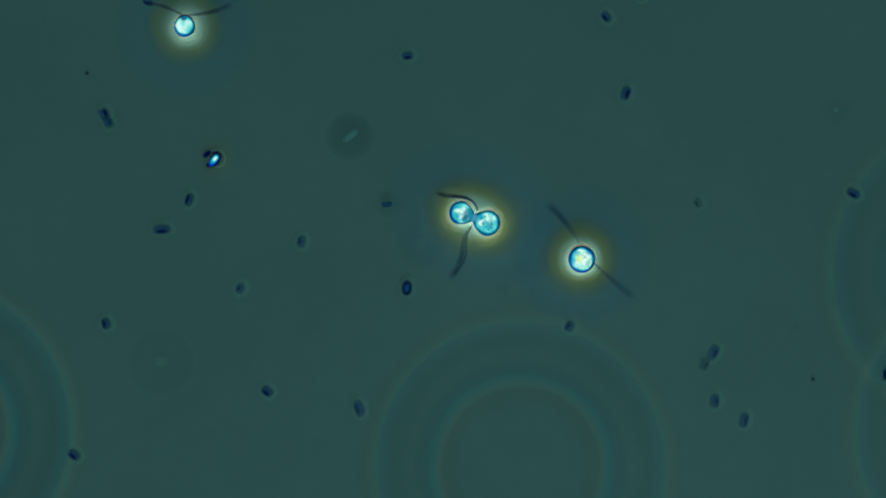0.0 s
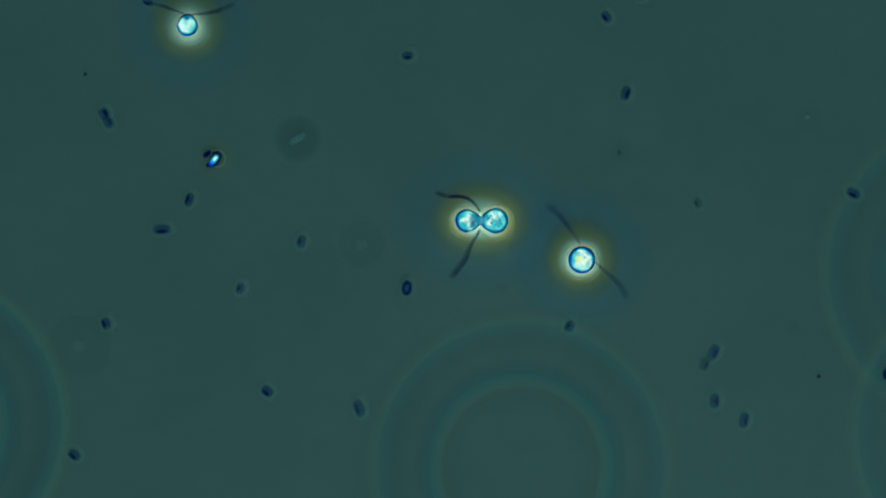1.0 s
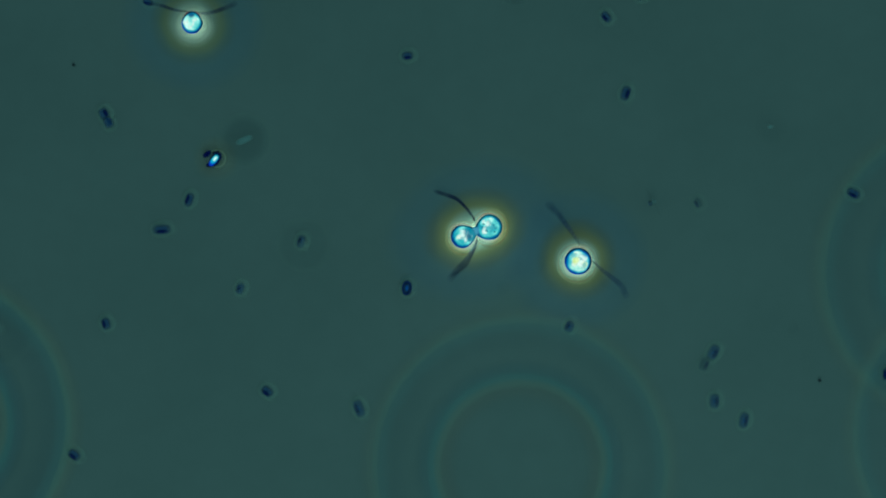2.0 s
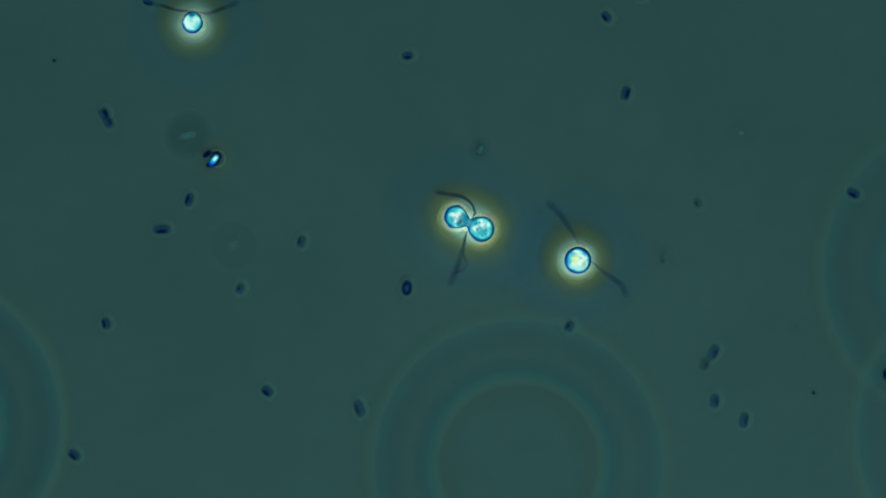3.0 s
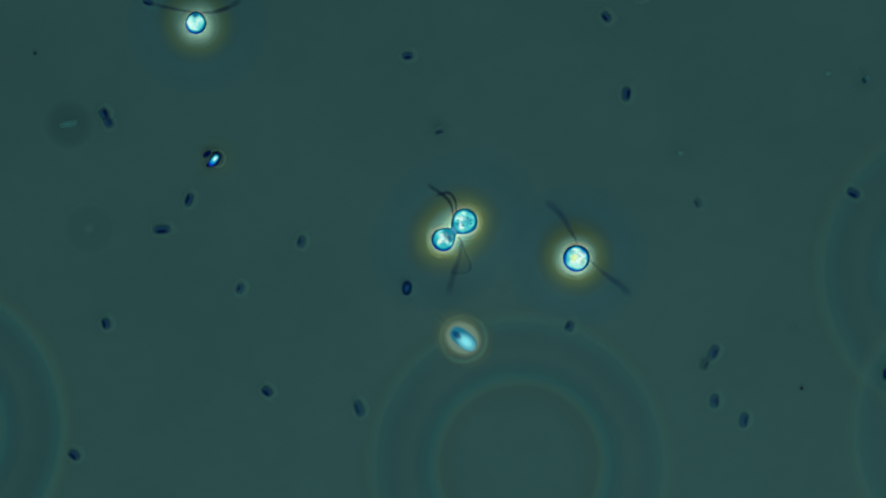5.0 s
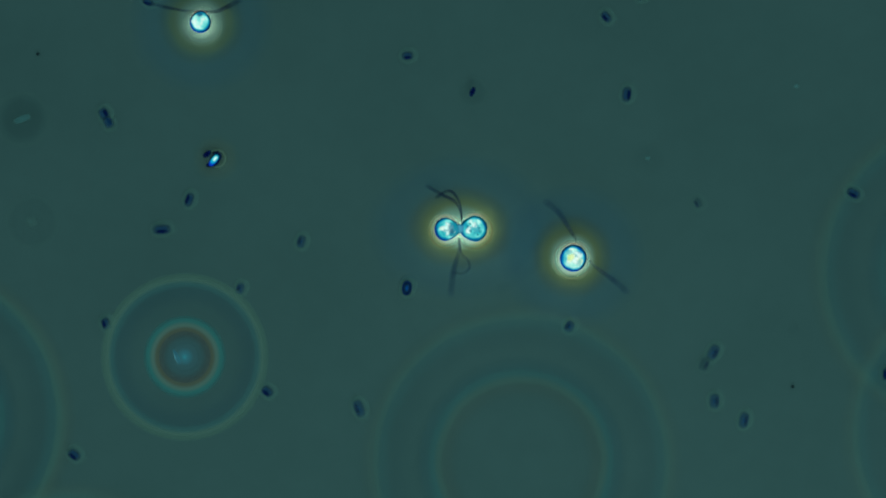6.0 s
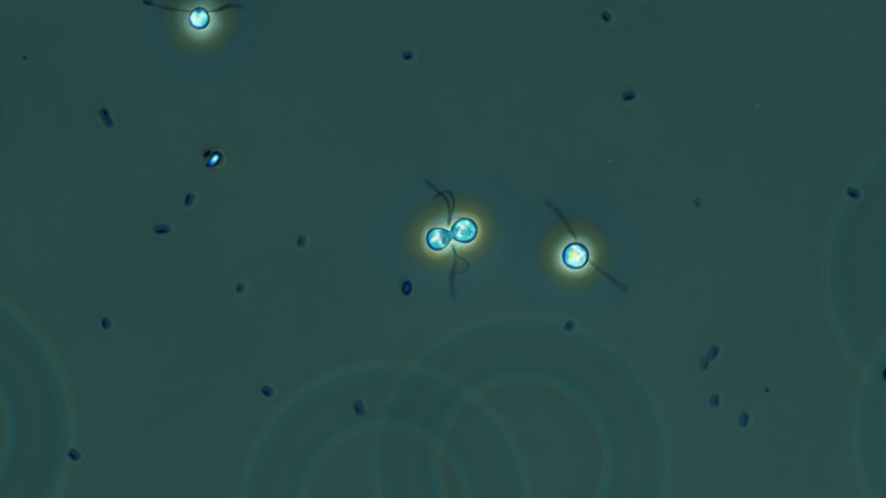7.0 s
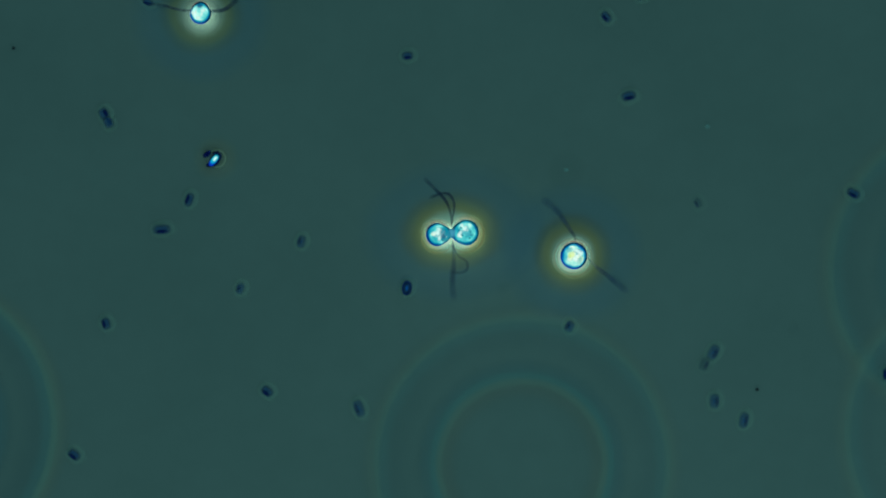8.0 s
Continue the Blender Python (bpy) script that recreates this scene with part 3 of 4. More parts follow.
ring_still = ring_body(921, 824, 290, 0.012, ring_films(0.64, 0.84))
ring_left = ring_body(-140, 745, 297, 0.020)
ring_right = ring_body(1740, 470, 302, 0.020, RING_FILMS_THIN)
ring_corner = ring_body(1782, 765, 297, 0.028, RING_FILMS_THIN)
ring_guest = ring_body(120, 1160, 282, 0.034, RING_FILMS_THIN)

MAT_DRIFT = gel("drift_dark", [(0.0, (0.14, 0.26, 0.26), 0.12), (0.55, (0.12, 0.24, 0.25), 0.15), (0.72, (0.2, 0.4, 0.38), 0.07), (0.84, PALE, 0.09), (1.0, PALE, 0.0)], 0.05, 4)
MAT_DRIFT_FAINT = gel("drift_faint", [(0.0, (0.15, 0.3, 0.3), 0.02), (0.36, (0.15, 0.3, 0.3), 0.04), (0.7, (0.14, 0.28, 0.28), 0.05), (0.86, PALE, 0.06), (1.0, PALE, 0.0)], 0.05, 4)
MAT_DRIFT_DIM = gel("drift_dim", [(0.0, (0.15, 0.3, 0.3), 0.03), (0.6, (0.14, 0.28, 0.28), 0.035), (0.84, PALE, 0.02), (1.0, PALE, 0.0)])
MAT_PALE_ROD = gel("pale_rod", [(0.0, (0.55, 1.0, 0.98), 0.42), (0.6, (0.5, 0.98, 0.96), 0.34), (1.0, PALE, 0.0)], 0.1, 4, 2.8)
MAT_PALE_SPECK = gel("pale_speck", [(0.0, (0.6, 1.0, 0.98), 0.5), (0.5, (0.55, 1.0, 0.95), 0.3), (1.0, PALE, 0.0)])


MAT_PALE_BLUR = gel("pale_blur", [(0.0, (0.6, 0.95, 0.85), 0.26), (0.5, PALE, 0.18), (1.0, PALE, 0.0)])


def drifter(radius, rod=None, material=None, label=""):
    thing = empty("blurred_bacterium", lie(-200, 300, 0.05), label, "bacterium", "drifting bacteria")
    if radius:
        part("blur_disc", dome(radius * TICK, 0.010), material, thing)
    if rod:
        tone = MAT_PALE_ROD if rod[0] > 30 else MAT_PALE_SPECK if rod[0] < 16 else MAT_PALE_BLUR
        part("body", capsule(rod[0] * TICK, rod[1] * TICK, rod[1] * TICK * 0.6, 0.05, shell=True), tone, thing, "pale blue-green body", pose(0, 0, 0.008 if radius else 0.0))
    return thing


drift_rod = drifter(54, (38, 15), MAT_DRIFT, "pale blue-green rod inside a dim round blur")
drift_disc = drifter(52, (26, 24), MAT_DRIFT_FAINT, "very faint round blur with a pale middle")
drift_low = drifter(72, (29, 28), MAT_DRIFT_FAINT, "very faint wide round blur with a pale middle")
speck_a = drifter(36, (13, 10), MAT_DRIFT_DIM, "tiny pale blue-green drifting speck")
speck_b = drifter(0, (13, 11), None, "tiny pale blue-green drifting speck")


def smudge(u, v, radius, turn):
    """A faint dark stain in the film of water."""
    bm = ball(radius * TICK, radius * 0.8 * TICK, 2 * TICK, 20, 12, 0.3, u)
    return tagged(part("stain", bm, MAT_STAIN, m=lie(u, v, 0.004, turn)), "faint dark blurred stain on the slide", "stain", "stains on the slide")


MAT_STAIN = gel("stain_dim", [(0.0, (0.10, 0.22, 0.27), 0.06), (0.5, (0.12, 0.25, 0.29), 0.03), (1.0, (0.2, 0.3, 0.3), 0.0)])
for u, v, radius, turn in ((889, 511, 13, 20), (1405, 582, 12, 60)):
    smudge(u, v, radius, turn)


def dark_speck(label):
    bm = ball(4.4 * TICK, 3.9 * TICK, 2.4 * TICK, 14, 10, 0.2, 3)
    return tagged(part("dark_speck", bm, MAT_DOT), label, "speck", "dark specks")


dot_left = dark_speck("tiny black drifting speck")
dot_right = dark_speck("tiny black drifting speck")


def swimmer(label, dark):
    """A small rod given a dark and a pale side: rolling it imitates its change of focus."""
    thing = empty("swimming_bacterium", lie(0, 0, 0.03), label, "bacterium")
    part("dark_side", capsule(22 * TICK, 11.5 * TICK, 5 * TICK, 0.08), dark, thing, "dark navy side", pose(0, 0, 0.010))
    part("pale_side", capsule(20 * TICK, 12 * TICK, 5 * TICK, 0.08), MAT_PALE_ROD, thing, "pale blue-green side", pose(0, 0, -0.008))
    part("blur_disc", dome(30 * TICK, 0.0006), MAT_DRIFT_FAINT, thing, "very faint round blur", pose(0, 0, -0.003))
    return thing


swim_fast = swimmer("small fast rod bacterium, dark above and pale below", MAT_ROD)
swim_wander = swimmer("small wandering rod bacterium, dark above and pale below", MAT_CORE)


def swimming_alga():
    """A spindle-shaped alga that leaves the focus: a flat body with a painted halo, a whip, and the rings of its blur.
    """
    thing = empty("swimming_alga", lie(0, 0, 0.05), "bright cyan spindle alga ringed by coloured blur", "alga")
    # body kept flat and soft-rimmed so that it hides edge-on to the camera
    body = part("body", capsule(60 * TICK, 32 * TICK, 5 * TICK, 0.0, 0.0), soft_bright("spindle_light", (0.008, 0.16, 0.25), 1.0, 2.6, 0.0, 0.70), thing, "blue-cyan spindle body")
    part("gleam", ball(24 * TICK, 14 * TICK, 1.0 * TICK, 24, 16, 0.0, 7), soft_bright("spindle_gleam", (0.24, 0.85, 0.92), 1.0, 2.0, 0.0, 0.15), body, "white-cyan gleam", pose(-6 * TICK, 1 * TICK, 2.6 * TICK))
    part("dark_stripe", capsule(26 * TICK, 14 * TICK, 1.2 * TICK, 0.0, 0.0, 14, 10), soft_bright("spindle_dark", (0.003, 0.05, 0.14), 0.9, 2.0, 0.0, 0.25), body, "dark blue stripe", pose(14 * TICK, 2 * TICK, 3.5 * TICK))
    # the body's halo light, painted as a self-lit disc
    halo_bm = dome(58 * TICK, 0.0004, 0.0, 48, 8)
    bmesh.ops.scale(halo_bm, vec=(1.12, 0.90, 1), verts=halo_bm.verts)
    part("jelly_coat", halo_bm, glow_gel("glow_pale", [(0.0, (0.20, 0.34, 0.26), 0.85), (0.42, (0.17, 0.27, 0.19), 0.75), (0.60, (0.09, 0.14, 0.08), 0.50), (0.80, (0.055, 0.09, 0.055), 0.26), (1.0, (0.03, 0.07, 0.06), 0.0)]),
         body, "cream halo glow painted round the body", pose(0, 0, -4.5 * TICK))
    part("whip", capsule(50 * TICK, 9 * TICK, 5 * TICK, 0.0, 0.05, 14, 8), gel("whip_blur", [(0.0, (0.15, 0.24, 0.28), 0.12), (1.0, PALE, 0.0)]), body, "grey blurred whip", pose(55 * TICK, 0, 0))
    return thing, body


spindle, spindle_body = swimming_alga()
MAT_BULL = gel("bull_outer", [(0.0, (0.12, 0.25, 0.32), 0.0), (0.52, (0.10, 0.28, 0.40), 0.02), (0.78, (0.08, 0.28, 0.44), 0.09), (0.845, (0.35, 0.80, 0.80), 0.16),
                              (0.90, (0.88, 1.0, 0.76), 0.28), (0.95, (0.78, 0.95, 0.66), 0.16), (1.0, PALE, 0.0)], 0.02, 4)
MAT_BULL_IN = gel("bull_inner", [(0.0, (0.5, 0.3, 0.3), 0.0), (0.52, (0.5, 0.3, 0.3), 0.0), (0.66, (0.75, 0.50, 0.40), 0.07), (0.74, (0.55, 1.0, 0.75), 0.14),
                                 (0.82, (0.10, 0.74, 0.78), 0.10), (1.0, (0.1, 0.4, 0.5), 0.0)], 0.02, 4)
MAT_BULL_CORE = gel("bull_core", [(0.0, (0.10, 0.46, 0.60), 0.0), (0.36, (0.30, 0.36, 0.42), 0.05), (0.54, (0.60, 0.34, 0.30), 0.26), (0.64, (1.0, 0.62, 0.38), 0.42),
                                  (0.74, (1.0, 1.0, 0.80), 0.58), (0.84, (0.34, 1.0, 0.90), 0.46), (1.0, (0.1, 0.6, 0.6), 0.0)], 0.02, 4)
# light in the middle of the blur, painted as self-lit discs
MAT_BULL_EYE = glow_gel("bull_eye", [(0.0, (0.02, 0.19, 0.23), 0.80), (0.16, (0.02, 0.14, 0.18), 0.55), (0.36, (0.02, 0.085, 0.11), 0.35), (0.8, (0.02, 0.07, 0.08), 0.15), (1.0, (0.02, 0.07, 0.1), 0.0)])
MAT_BULL_HEART = glow_gel("bull_heart", [(0.0, (0.50, 0.31, 0.08), 0.85), (0.16, (0.42, 0.30, 0.10), 0.75), (0.30, (0.10, 0.20, 0.16), 0.5), (0.44, (0.012, 0.07, 0.12), 0.55), (0.58, (0.03, 0.13, 0.22), 0.65), (0.68, (0.015, 0.085, 0.14), 0.55),
                                         (0.84, (0.02, 0.12, 0.18), 0.55), (0.93, (0.14, 0.22, 0.11), 0.50), (1.0, (0.1, 0.2, 0.1), 0.0)])
# each is kept small, then raised towards the camera until it looms as blur
spindle_rings = [part("outer_blur_ring", dome(44 * TICK, 0.0005, 0.50, 128, 16), MAT_BULL, spindle, "wide pale green blur ring") for i in range(3)]
spindle_inner = [part("inner_blur_ring", dome(16 * TICK, 0.0004, 0.30, 96, 14), MAT_BULL_IN, spindle, "small orange and green blur ring") for i in range(2)]
spindle_core = [part("core_blur_ring", dome(16 * TICK, 0.0004, 0.30, 96, 14), MAT_BULL_CORE, spindle, "vivid orange and green core ring") for i in range(2)]
spindle_heart = part("blur_heart", dome(26 * TICK, 0.0004, 0.0, 96, 16), MAT_BULL_HEART, spindle, "blue blur disc with an orange heart")
spindle_eye = part("blur_eye", dome(12 * TICK, 0.0004, 0.0, 64, 10), MAT_BULL_EYE, spindle, "dim blue middle of the blur")


# ---------------------------------------------------------------- movement
def spread(rows, t):
    """The row of numbers at t, smoothly between the given ones."""
    if t <= rows[0][0]:
        return rows[0][1:]
    for a, b in zip(rows, rows[1:]):
        if t <= b[0]:
            f = (t - a[0]) / (b[0] - a[0])
            return tuple(p + (q - p) * f for p, q in zip(a[1:], b[1:]))
    return rows[-1][1:]


TIMES = sorted(set([round(0.25 * i, 2) for i in range(33)] + [0.1, 0.3, 0.4, 1.7, 2.8, 3.7, 3.8, 3.9, 4.7, 5.8, 6.2, 6.7, 6.9]))


def whip(pieces, rows, root, base, z0=0.035, z1=0.02, start=0.3):
    """Key the pieces along a curve: root(t) is where it springs from, rows its points by time; base(t) turns the slide's space into the pieces' own."""
    count = len(pieces)
    tracks = [[] for p in pieces]
    for t in TIMES:
        flat = spread(rows, t)
        pts = [Vector(flat[i:i + 2]) for i in range(0, len(flat), 2)]
        pts = [pts[0].lerp(Vector(root(t)), start)] + pts
        pts = [pts[0] * 2 - pts[1]] + pts + [pts[-1] * 2 - pts[-2]]
        fine = []
        for a, b, c, d in zip(pts, pts[1:], pts[2:], pts[3:]):
            for s in range(12):
                x = s / 12
                fine.append(0.5 * (2 * b + (c - a) * x + (2 * a - 5 * b + 4 * c - d) * x * x + (3 * b - a - 3 * c + d) * x ** 3))
        fine.append(pts[-2])
        run = [0.0]
        for a, b in zip(fine, fine[1:]):
            run.append(run[-1] + (b - a).length)
        for i in range(count):
            want = run[-1] * (i + 0.5) / count
            k = max(j for j in range(len(run) - 1) if run[j] <= want)
            a, b = fine[k], fine[k + 1]
            p = a + (b - a) * ((want - run[k]) / max(run[k + 1] - run[k], 1e-6))
            turn = math.degrees(math.atan2(a.y - b.y, b.x - a.x))
            z = z0 + (z1 - z0) * i / (count - 1)
            tracks[i].append((t, base(t) @ lie(p.x, p.y, z, turn)))
    for p, track in zip(pieces, tracks):
        walk(p, track)


PAIR_ROWS = [
    (0, 839, 386, -21), (0.1, 835.5, 385, -20), (0.2, 830, 384, -15), (0.3, 832.5, 384.5, -6), (0.4, 840, 391, -15), (0.6, 847.5, 391, -12), (0.8, 850.5, 391, -12),
    (1, 851.5, 391, 0), (1.2, 851, 392, 9), (1.5, 851.5, 400, 26), (1.7, 847, 410, 30), (2.1, 841, 409, 14), (2.5, 833, 399, -16), (2.8, 830.5, 394.5, -24)] + [
    (3, 829.5, 395, -25), (3.2, 825, 396, -31), (3.4, 823.5, 397, -29), (3.5, 823, 399, -17), (3.7, 823, 405, 8), (3.8, 805.5, 407.5, 30), (3.9, 794, 407.5, 37),
    (4, 802.5, 408, 44), (4.1, 806.5, 409, 49), (4.3, 809.5, 407.5, 50), (4.5, 802, 409.5, 54), (4.7, 800.5, 409, 52)] + [
    (5.1, 805, 408, 34), (5.5, 813, 407, 6), (5.8, 815.5, 406.5, -4), (6, 814.5, 405.5, 1), (6.2, 812, 404, 14), (6.5, 809.5, 405, 17), (6.7, 810.5, 410, 19),
    (6.9, 800, 416, 18), (7.2, 798, 415, 16), (7.4, 800, 410, 27), (7.6, 798.5, 412.5, 11), (8, 799.5, 413.5, 4)]
DROP_ROWS = [(0, 327, 47), (0.5, 329, 47), (1, 332, 46), (1.5, 338, 42), (3, 341, 41), (3.5, 341, 41), (4, 343, 41), (4.5, 346, 44), (4.7, 346, 43), (5.8, 354, 41), (6, 355, 40), (6.2, 354, 35),
             (6.5, 354, 33), (7, 353, 34), (7.5, 350, 36), (8, 355, 24.5)]
SINGLE_ROWS = [(0, 1028, 459), (0.5, 1024, 459), (1, 1028, 460), (1.5, 1022, 463), (3, 1021, 461), (3.5, 1020, 462), (4, 1025, 456), (4.5, 1020, 459), (4.7, 1020, 457), (5.8, 1012, 459),
               (6, 1013, 457), (6.2, 1014, 456), (6.5, 1016, 456), (7, 1017, 453), (7.5, 1015, 454), (8, 1014, 453)]


def motions():
    # the joined pair: each cell and the bridge follow one turning frame
    home = pair.matrix_basis.inverted()
    rows_a, rows_b, rows_n = [], [], []
    for t, u, v, turn in PAIR_ROWS:
        mid = home @ lie(u, v, CELL_Z, turn)
        rows_a.append((t, mid @ pose(-PAIR_HALF, 0, 0)))
        rows_b.append((t, mid @ pose(PAIR_HALF, 0, 0)))
        rows_n.append((t, mid))
    walk(pair_a, rows_a)
    walk(pair_b, rows_b)
    walk(pair_bridge, rows_n)

    def neck(side):
        def root(t):
            u, v, turn = spread(PAIR_ROWS, t)
            return (u, v + side * 6)
        return root

    def still(t):
        return home

    whip(pair_up_1, [
        (0, 843, 367, 836, 356, 822, 349, 806, 347, 790, 346, 774, 342), (0.5, 848, 369, 840, 357, 828, 348, 810, 344, 792, 347, 771, 341), (1, 846, 369, 838, 358, 826, 350, 810, 347, 793, 347, 772, 341),
        (1.5, 840, 386, 834, 372, 826, 359, 814, 350, 798, 346, 772, 340), (1.7, 836, 388, 826, 376, 814, 363, 804, 353, 792, 346, 771, 338), (2.8, 841, 378, 837, 365, 829, 355, 816, 347, 798, 344, 771, 340),
        (3, 840, 378, 837, 365, 829, 355, 816, 347, 798, 344, 771, 339)] + [
        (3.5, 832, 376, 829, 360, 822, 344, 810, 336, 794, 341, 768, 341), (4, 796, 380, 797, 366, 793, 354, 785, 346, 774, 340, 761, 333), (4.5, 796, 378, 795, 366, 791, 356, 782, 346, 773, 338, 761, 328),
        (4.7, 796, 380, 794, 366, 790, 355, 782, 346, 773, 338, 761, 328), (5.8, 818, 386, 814, 370, 806, 357, 796, 350, 780, 343, 757, 331), (6, 817, 385, 813, 370, 806, 358, 796, 351, 781, 344, 757, 330)] + [
        (6.5, 806, 388, 803, 370, 800, 359, 791, 350, 776, 342, 754, 326), (7, 793, 394, 795, 378, 794, 363, 787, 349, 774, 339, 754, 320), (7.5, 792, 392, 790, 375, 788, 359, 782, 347, 771, 336, 752, 318),
        (8, 799, 392, 797, 376, 791, 360, 782, 347, 772, 337, 753, 318)], neck(-1), still)
    whip(pair_up_2, [
        (0, 844, 369, 837, 358, 823, 351, 807, 349, 791, 348, 776, 344), (0.5, 848, 370, 840, 359, 828, 350, 810, 346, 792, 349, 773, 344), (1, 847, 371, 838, 360, 826, 352, 810, 349, 793, 349, 774, 344),
        (1.5, 841, 388, 835, 374, 827, 361, 814, 352, 798, 348, 774, 342), (1.7, 837, 389, 827, 378, 815, 365, 805, 355, 793, 349, 773, 340), (2.8, 841, 379, 838, 367, 830, 357, 816, 349, 798, 346, 772, 342),
        (3, 840, 379, 838, 367, 830, 357, 816, 349, 798, 346, 772, 342)] + [
        (3.5, 832, 379, 828, 366, 821, 355, 808, 348, 792, 346, 770, 343), (4, 803, 376, 805, 362, 802, 350, 795, 343, 787, 343, 777, 345), (4.5, 803, 368, 803, 357, 798, 347, 791, 343, 784, 344, 777, 343),
        (4.7, 803, 368, 803, 357, 798, 346, 791, 342, 784, 343, 777, 344), (5.8, 818, 384, 816, 366, 810, 351, 799, 340, 786, 341, 773, 348), (6, 817, 384, 815, 366, 809, 350, 798, 339, 785, 341, 773, 349)] + [
        (6.5, 806, 388, 806, 370, 805, 353, 797, 338, 783, 340, 771, 350), (7, 796, 393, 800, 377, 803, 358, 796, 341, 783, 341, 769, 350), (7.5, 795, 391, 797, 370, 798, 353, 790, 342, 780, 343, 768, 350),
        (8, 800, 391, 803, 374, 803, 358, 795, 345, 782, 343, 764, 349)], neck(-1), still)
    whip(pair_low_1, [
        (0, 834, 402, 825, 414, 820, 430, 818, 448, 812, 469, 799, 491), (0.5, 841, 406, 832, 422, 826, 438, 819, 456, 810, 474, 799, 491), (1, 846, 411, 838, 425, 830, 441, 824, 457, 812, 474, 799, 491),
        (1.5, 850, 425, 846, 439, 837, 452, 825, 465, 812, 476, 799, 490), (1.7, 850, 430, 843, 446, 834, 457, 822, 468, 810, 478, 797, 490), (2.8, 826, 414, 822, 431, 818, 448, 813, 464, 807, 481, 796, 504),
        (3, 825, 415, 821, 432, 817, 448, 812, 465, 806, 482, 796, 505)] + [
        (3.5, 822, 425, 820, 440, 817, 453, 810, 469, 804, 485, 796, 505), (4, 820, 432, 818, 448, 815, 462, 807, 477, 799, 490, 792, 507), (4.5, 820, 430, 817, 447, 810, 465, 803, 482, 797, 499, 792, 515),
        (4.7, 818, 430, 816, 447, 810, 465, 803, 482, 798, 499, 793, 516), (5.8, 813, 425, 813, 441, 808, 461, 803, 481, 800, 501, 798, 522), (6, 813, 425, 813, 441, 808, 461, 803, 481, 800, 501, 798, 522)] + [
        (6.5, 810, 434, 812, 450, 806, 468, 801, 485, 799, 503, 798, 523), (7, 803, 441, 805, 452, 805, 466, 801, 483, 800, 504, 803, 527), (7.5, 800, 435, 804, 448, 806, 463, 802, 483, 801, 505, 802, 528),
        (8, 802, 437, 803, 455, 803, 474, 801, 493, 801, 510, 803, 528)], neck(1), still)
    whip(pair_low_2, [
        (0, 834, 402, 828, 415, 825, 431, 825, 446, 820, 465, 803, 487), (0.5, 842, 407, 834, 423, 828, 439, 822, 456, 813, 474, 802, 488), (1, 847, 412, 840, 426, 832, 442, 827, 457, 815, 474, 802, 488),
        (1.7, 850, 431, 845, 447, 836, 459, 825, 470, 813, 479, 801, 488), (2.8, 827, 413, 822, 434, 822, 454, 827, 467, 819, 478, 803, 483), (3, 825, 415, 821, 434, 821, 452, 826, 467, 819, 478, 803, 484),
        (3.5, 822, 425, 820, 443, 821, 455, 826, 467, 819, 478, 803, 482)] + [
        (4, 821, 430, 826, 446, 830, 459, 827, 472, 817, 480, 801, 484), (4.5, 818, 428, 825, 446, 832, 464, 831, 479, 818, 484, 802, 484), (4.7, 818, 428, 825, 446, 832, 464, 831, 479, 818, 484, 802, 484),
        (6, 813, 430, 817, 449, 828, 461, 830, 475, 818, 484, 802, 482), (6.5, 810, 434, 815, 452, 828, 461, 830, 476, 817, 485, 802, 483), (7, 803, 441, 811, 454, 825, 463, 827, 476, 815, 484, 800, 483),
        (8, 803, 439, 811, 453, 825, 463, 826, 477, 814, 483, 800, 481)], neck(1), still)

    # the pear-shaped cell, pulled along by its whips
    base = drop.matrix_basis.inverted()
    walk(drop_body, [(t, base @ lie(u, v, CELL_Z)) for t, u, v in DROP_ROWS])

    def crown(dx):
        return lambda t: (spread(DROP_ROWS, t)[0] + dx, max(spread(DROP_ROWS, t)[1] - 20, 20))

    whip(drop_left, [(0, 305, 18, 285, 10, 262, 5), (3, 312, 18, 288, 11, 263, 6), (6, 325, 19, 293, 13, 264, 6), (7.5, 327, 20, 294, 15, 264, 6), (8, 319, 18, 293, 11, 264, 6)], crown(-3), lambda t: base, start=0.95)
    whip(drop_right, [(0, 355, 25, 380, 20, 407, 9), (1.5, 365, 24, 388, 19, 415, 8), (3, 368, 24, 392, 16, 420, 5), (4, 372, 22, 397, 15, 425, 9), (4.7, 372, 23, 397, 17, 423, 4),
                      (6, 382, 21, 403, 12, 425, 0), (7, 383, 19, 405, 11, 431, 12), (8, 391, 19, 407, 11, 421, -2)], crown(4), lambda t: base, start=0.95)

    # the round golden cell
    walk(single, [(t, lie(u, v)) for t, u, v in SINGLE_ROWS])

    def own(t):
        return lie(*spread(SINGLE_ROWS, t)).inverted()

    def flank(dx, dy):
        return lambda t: (spread(SINGLE_ROWS, t)[0] + dx, spread(SINGLE_ROWS, t)[1] + dy)

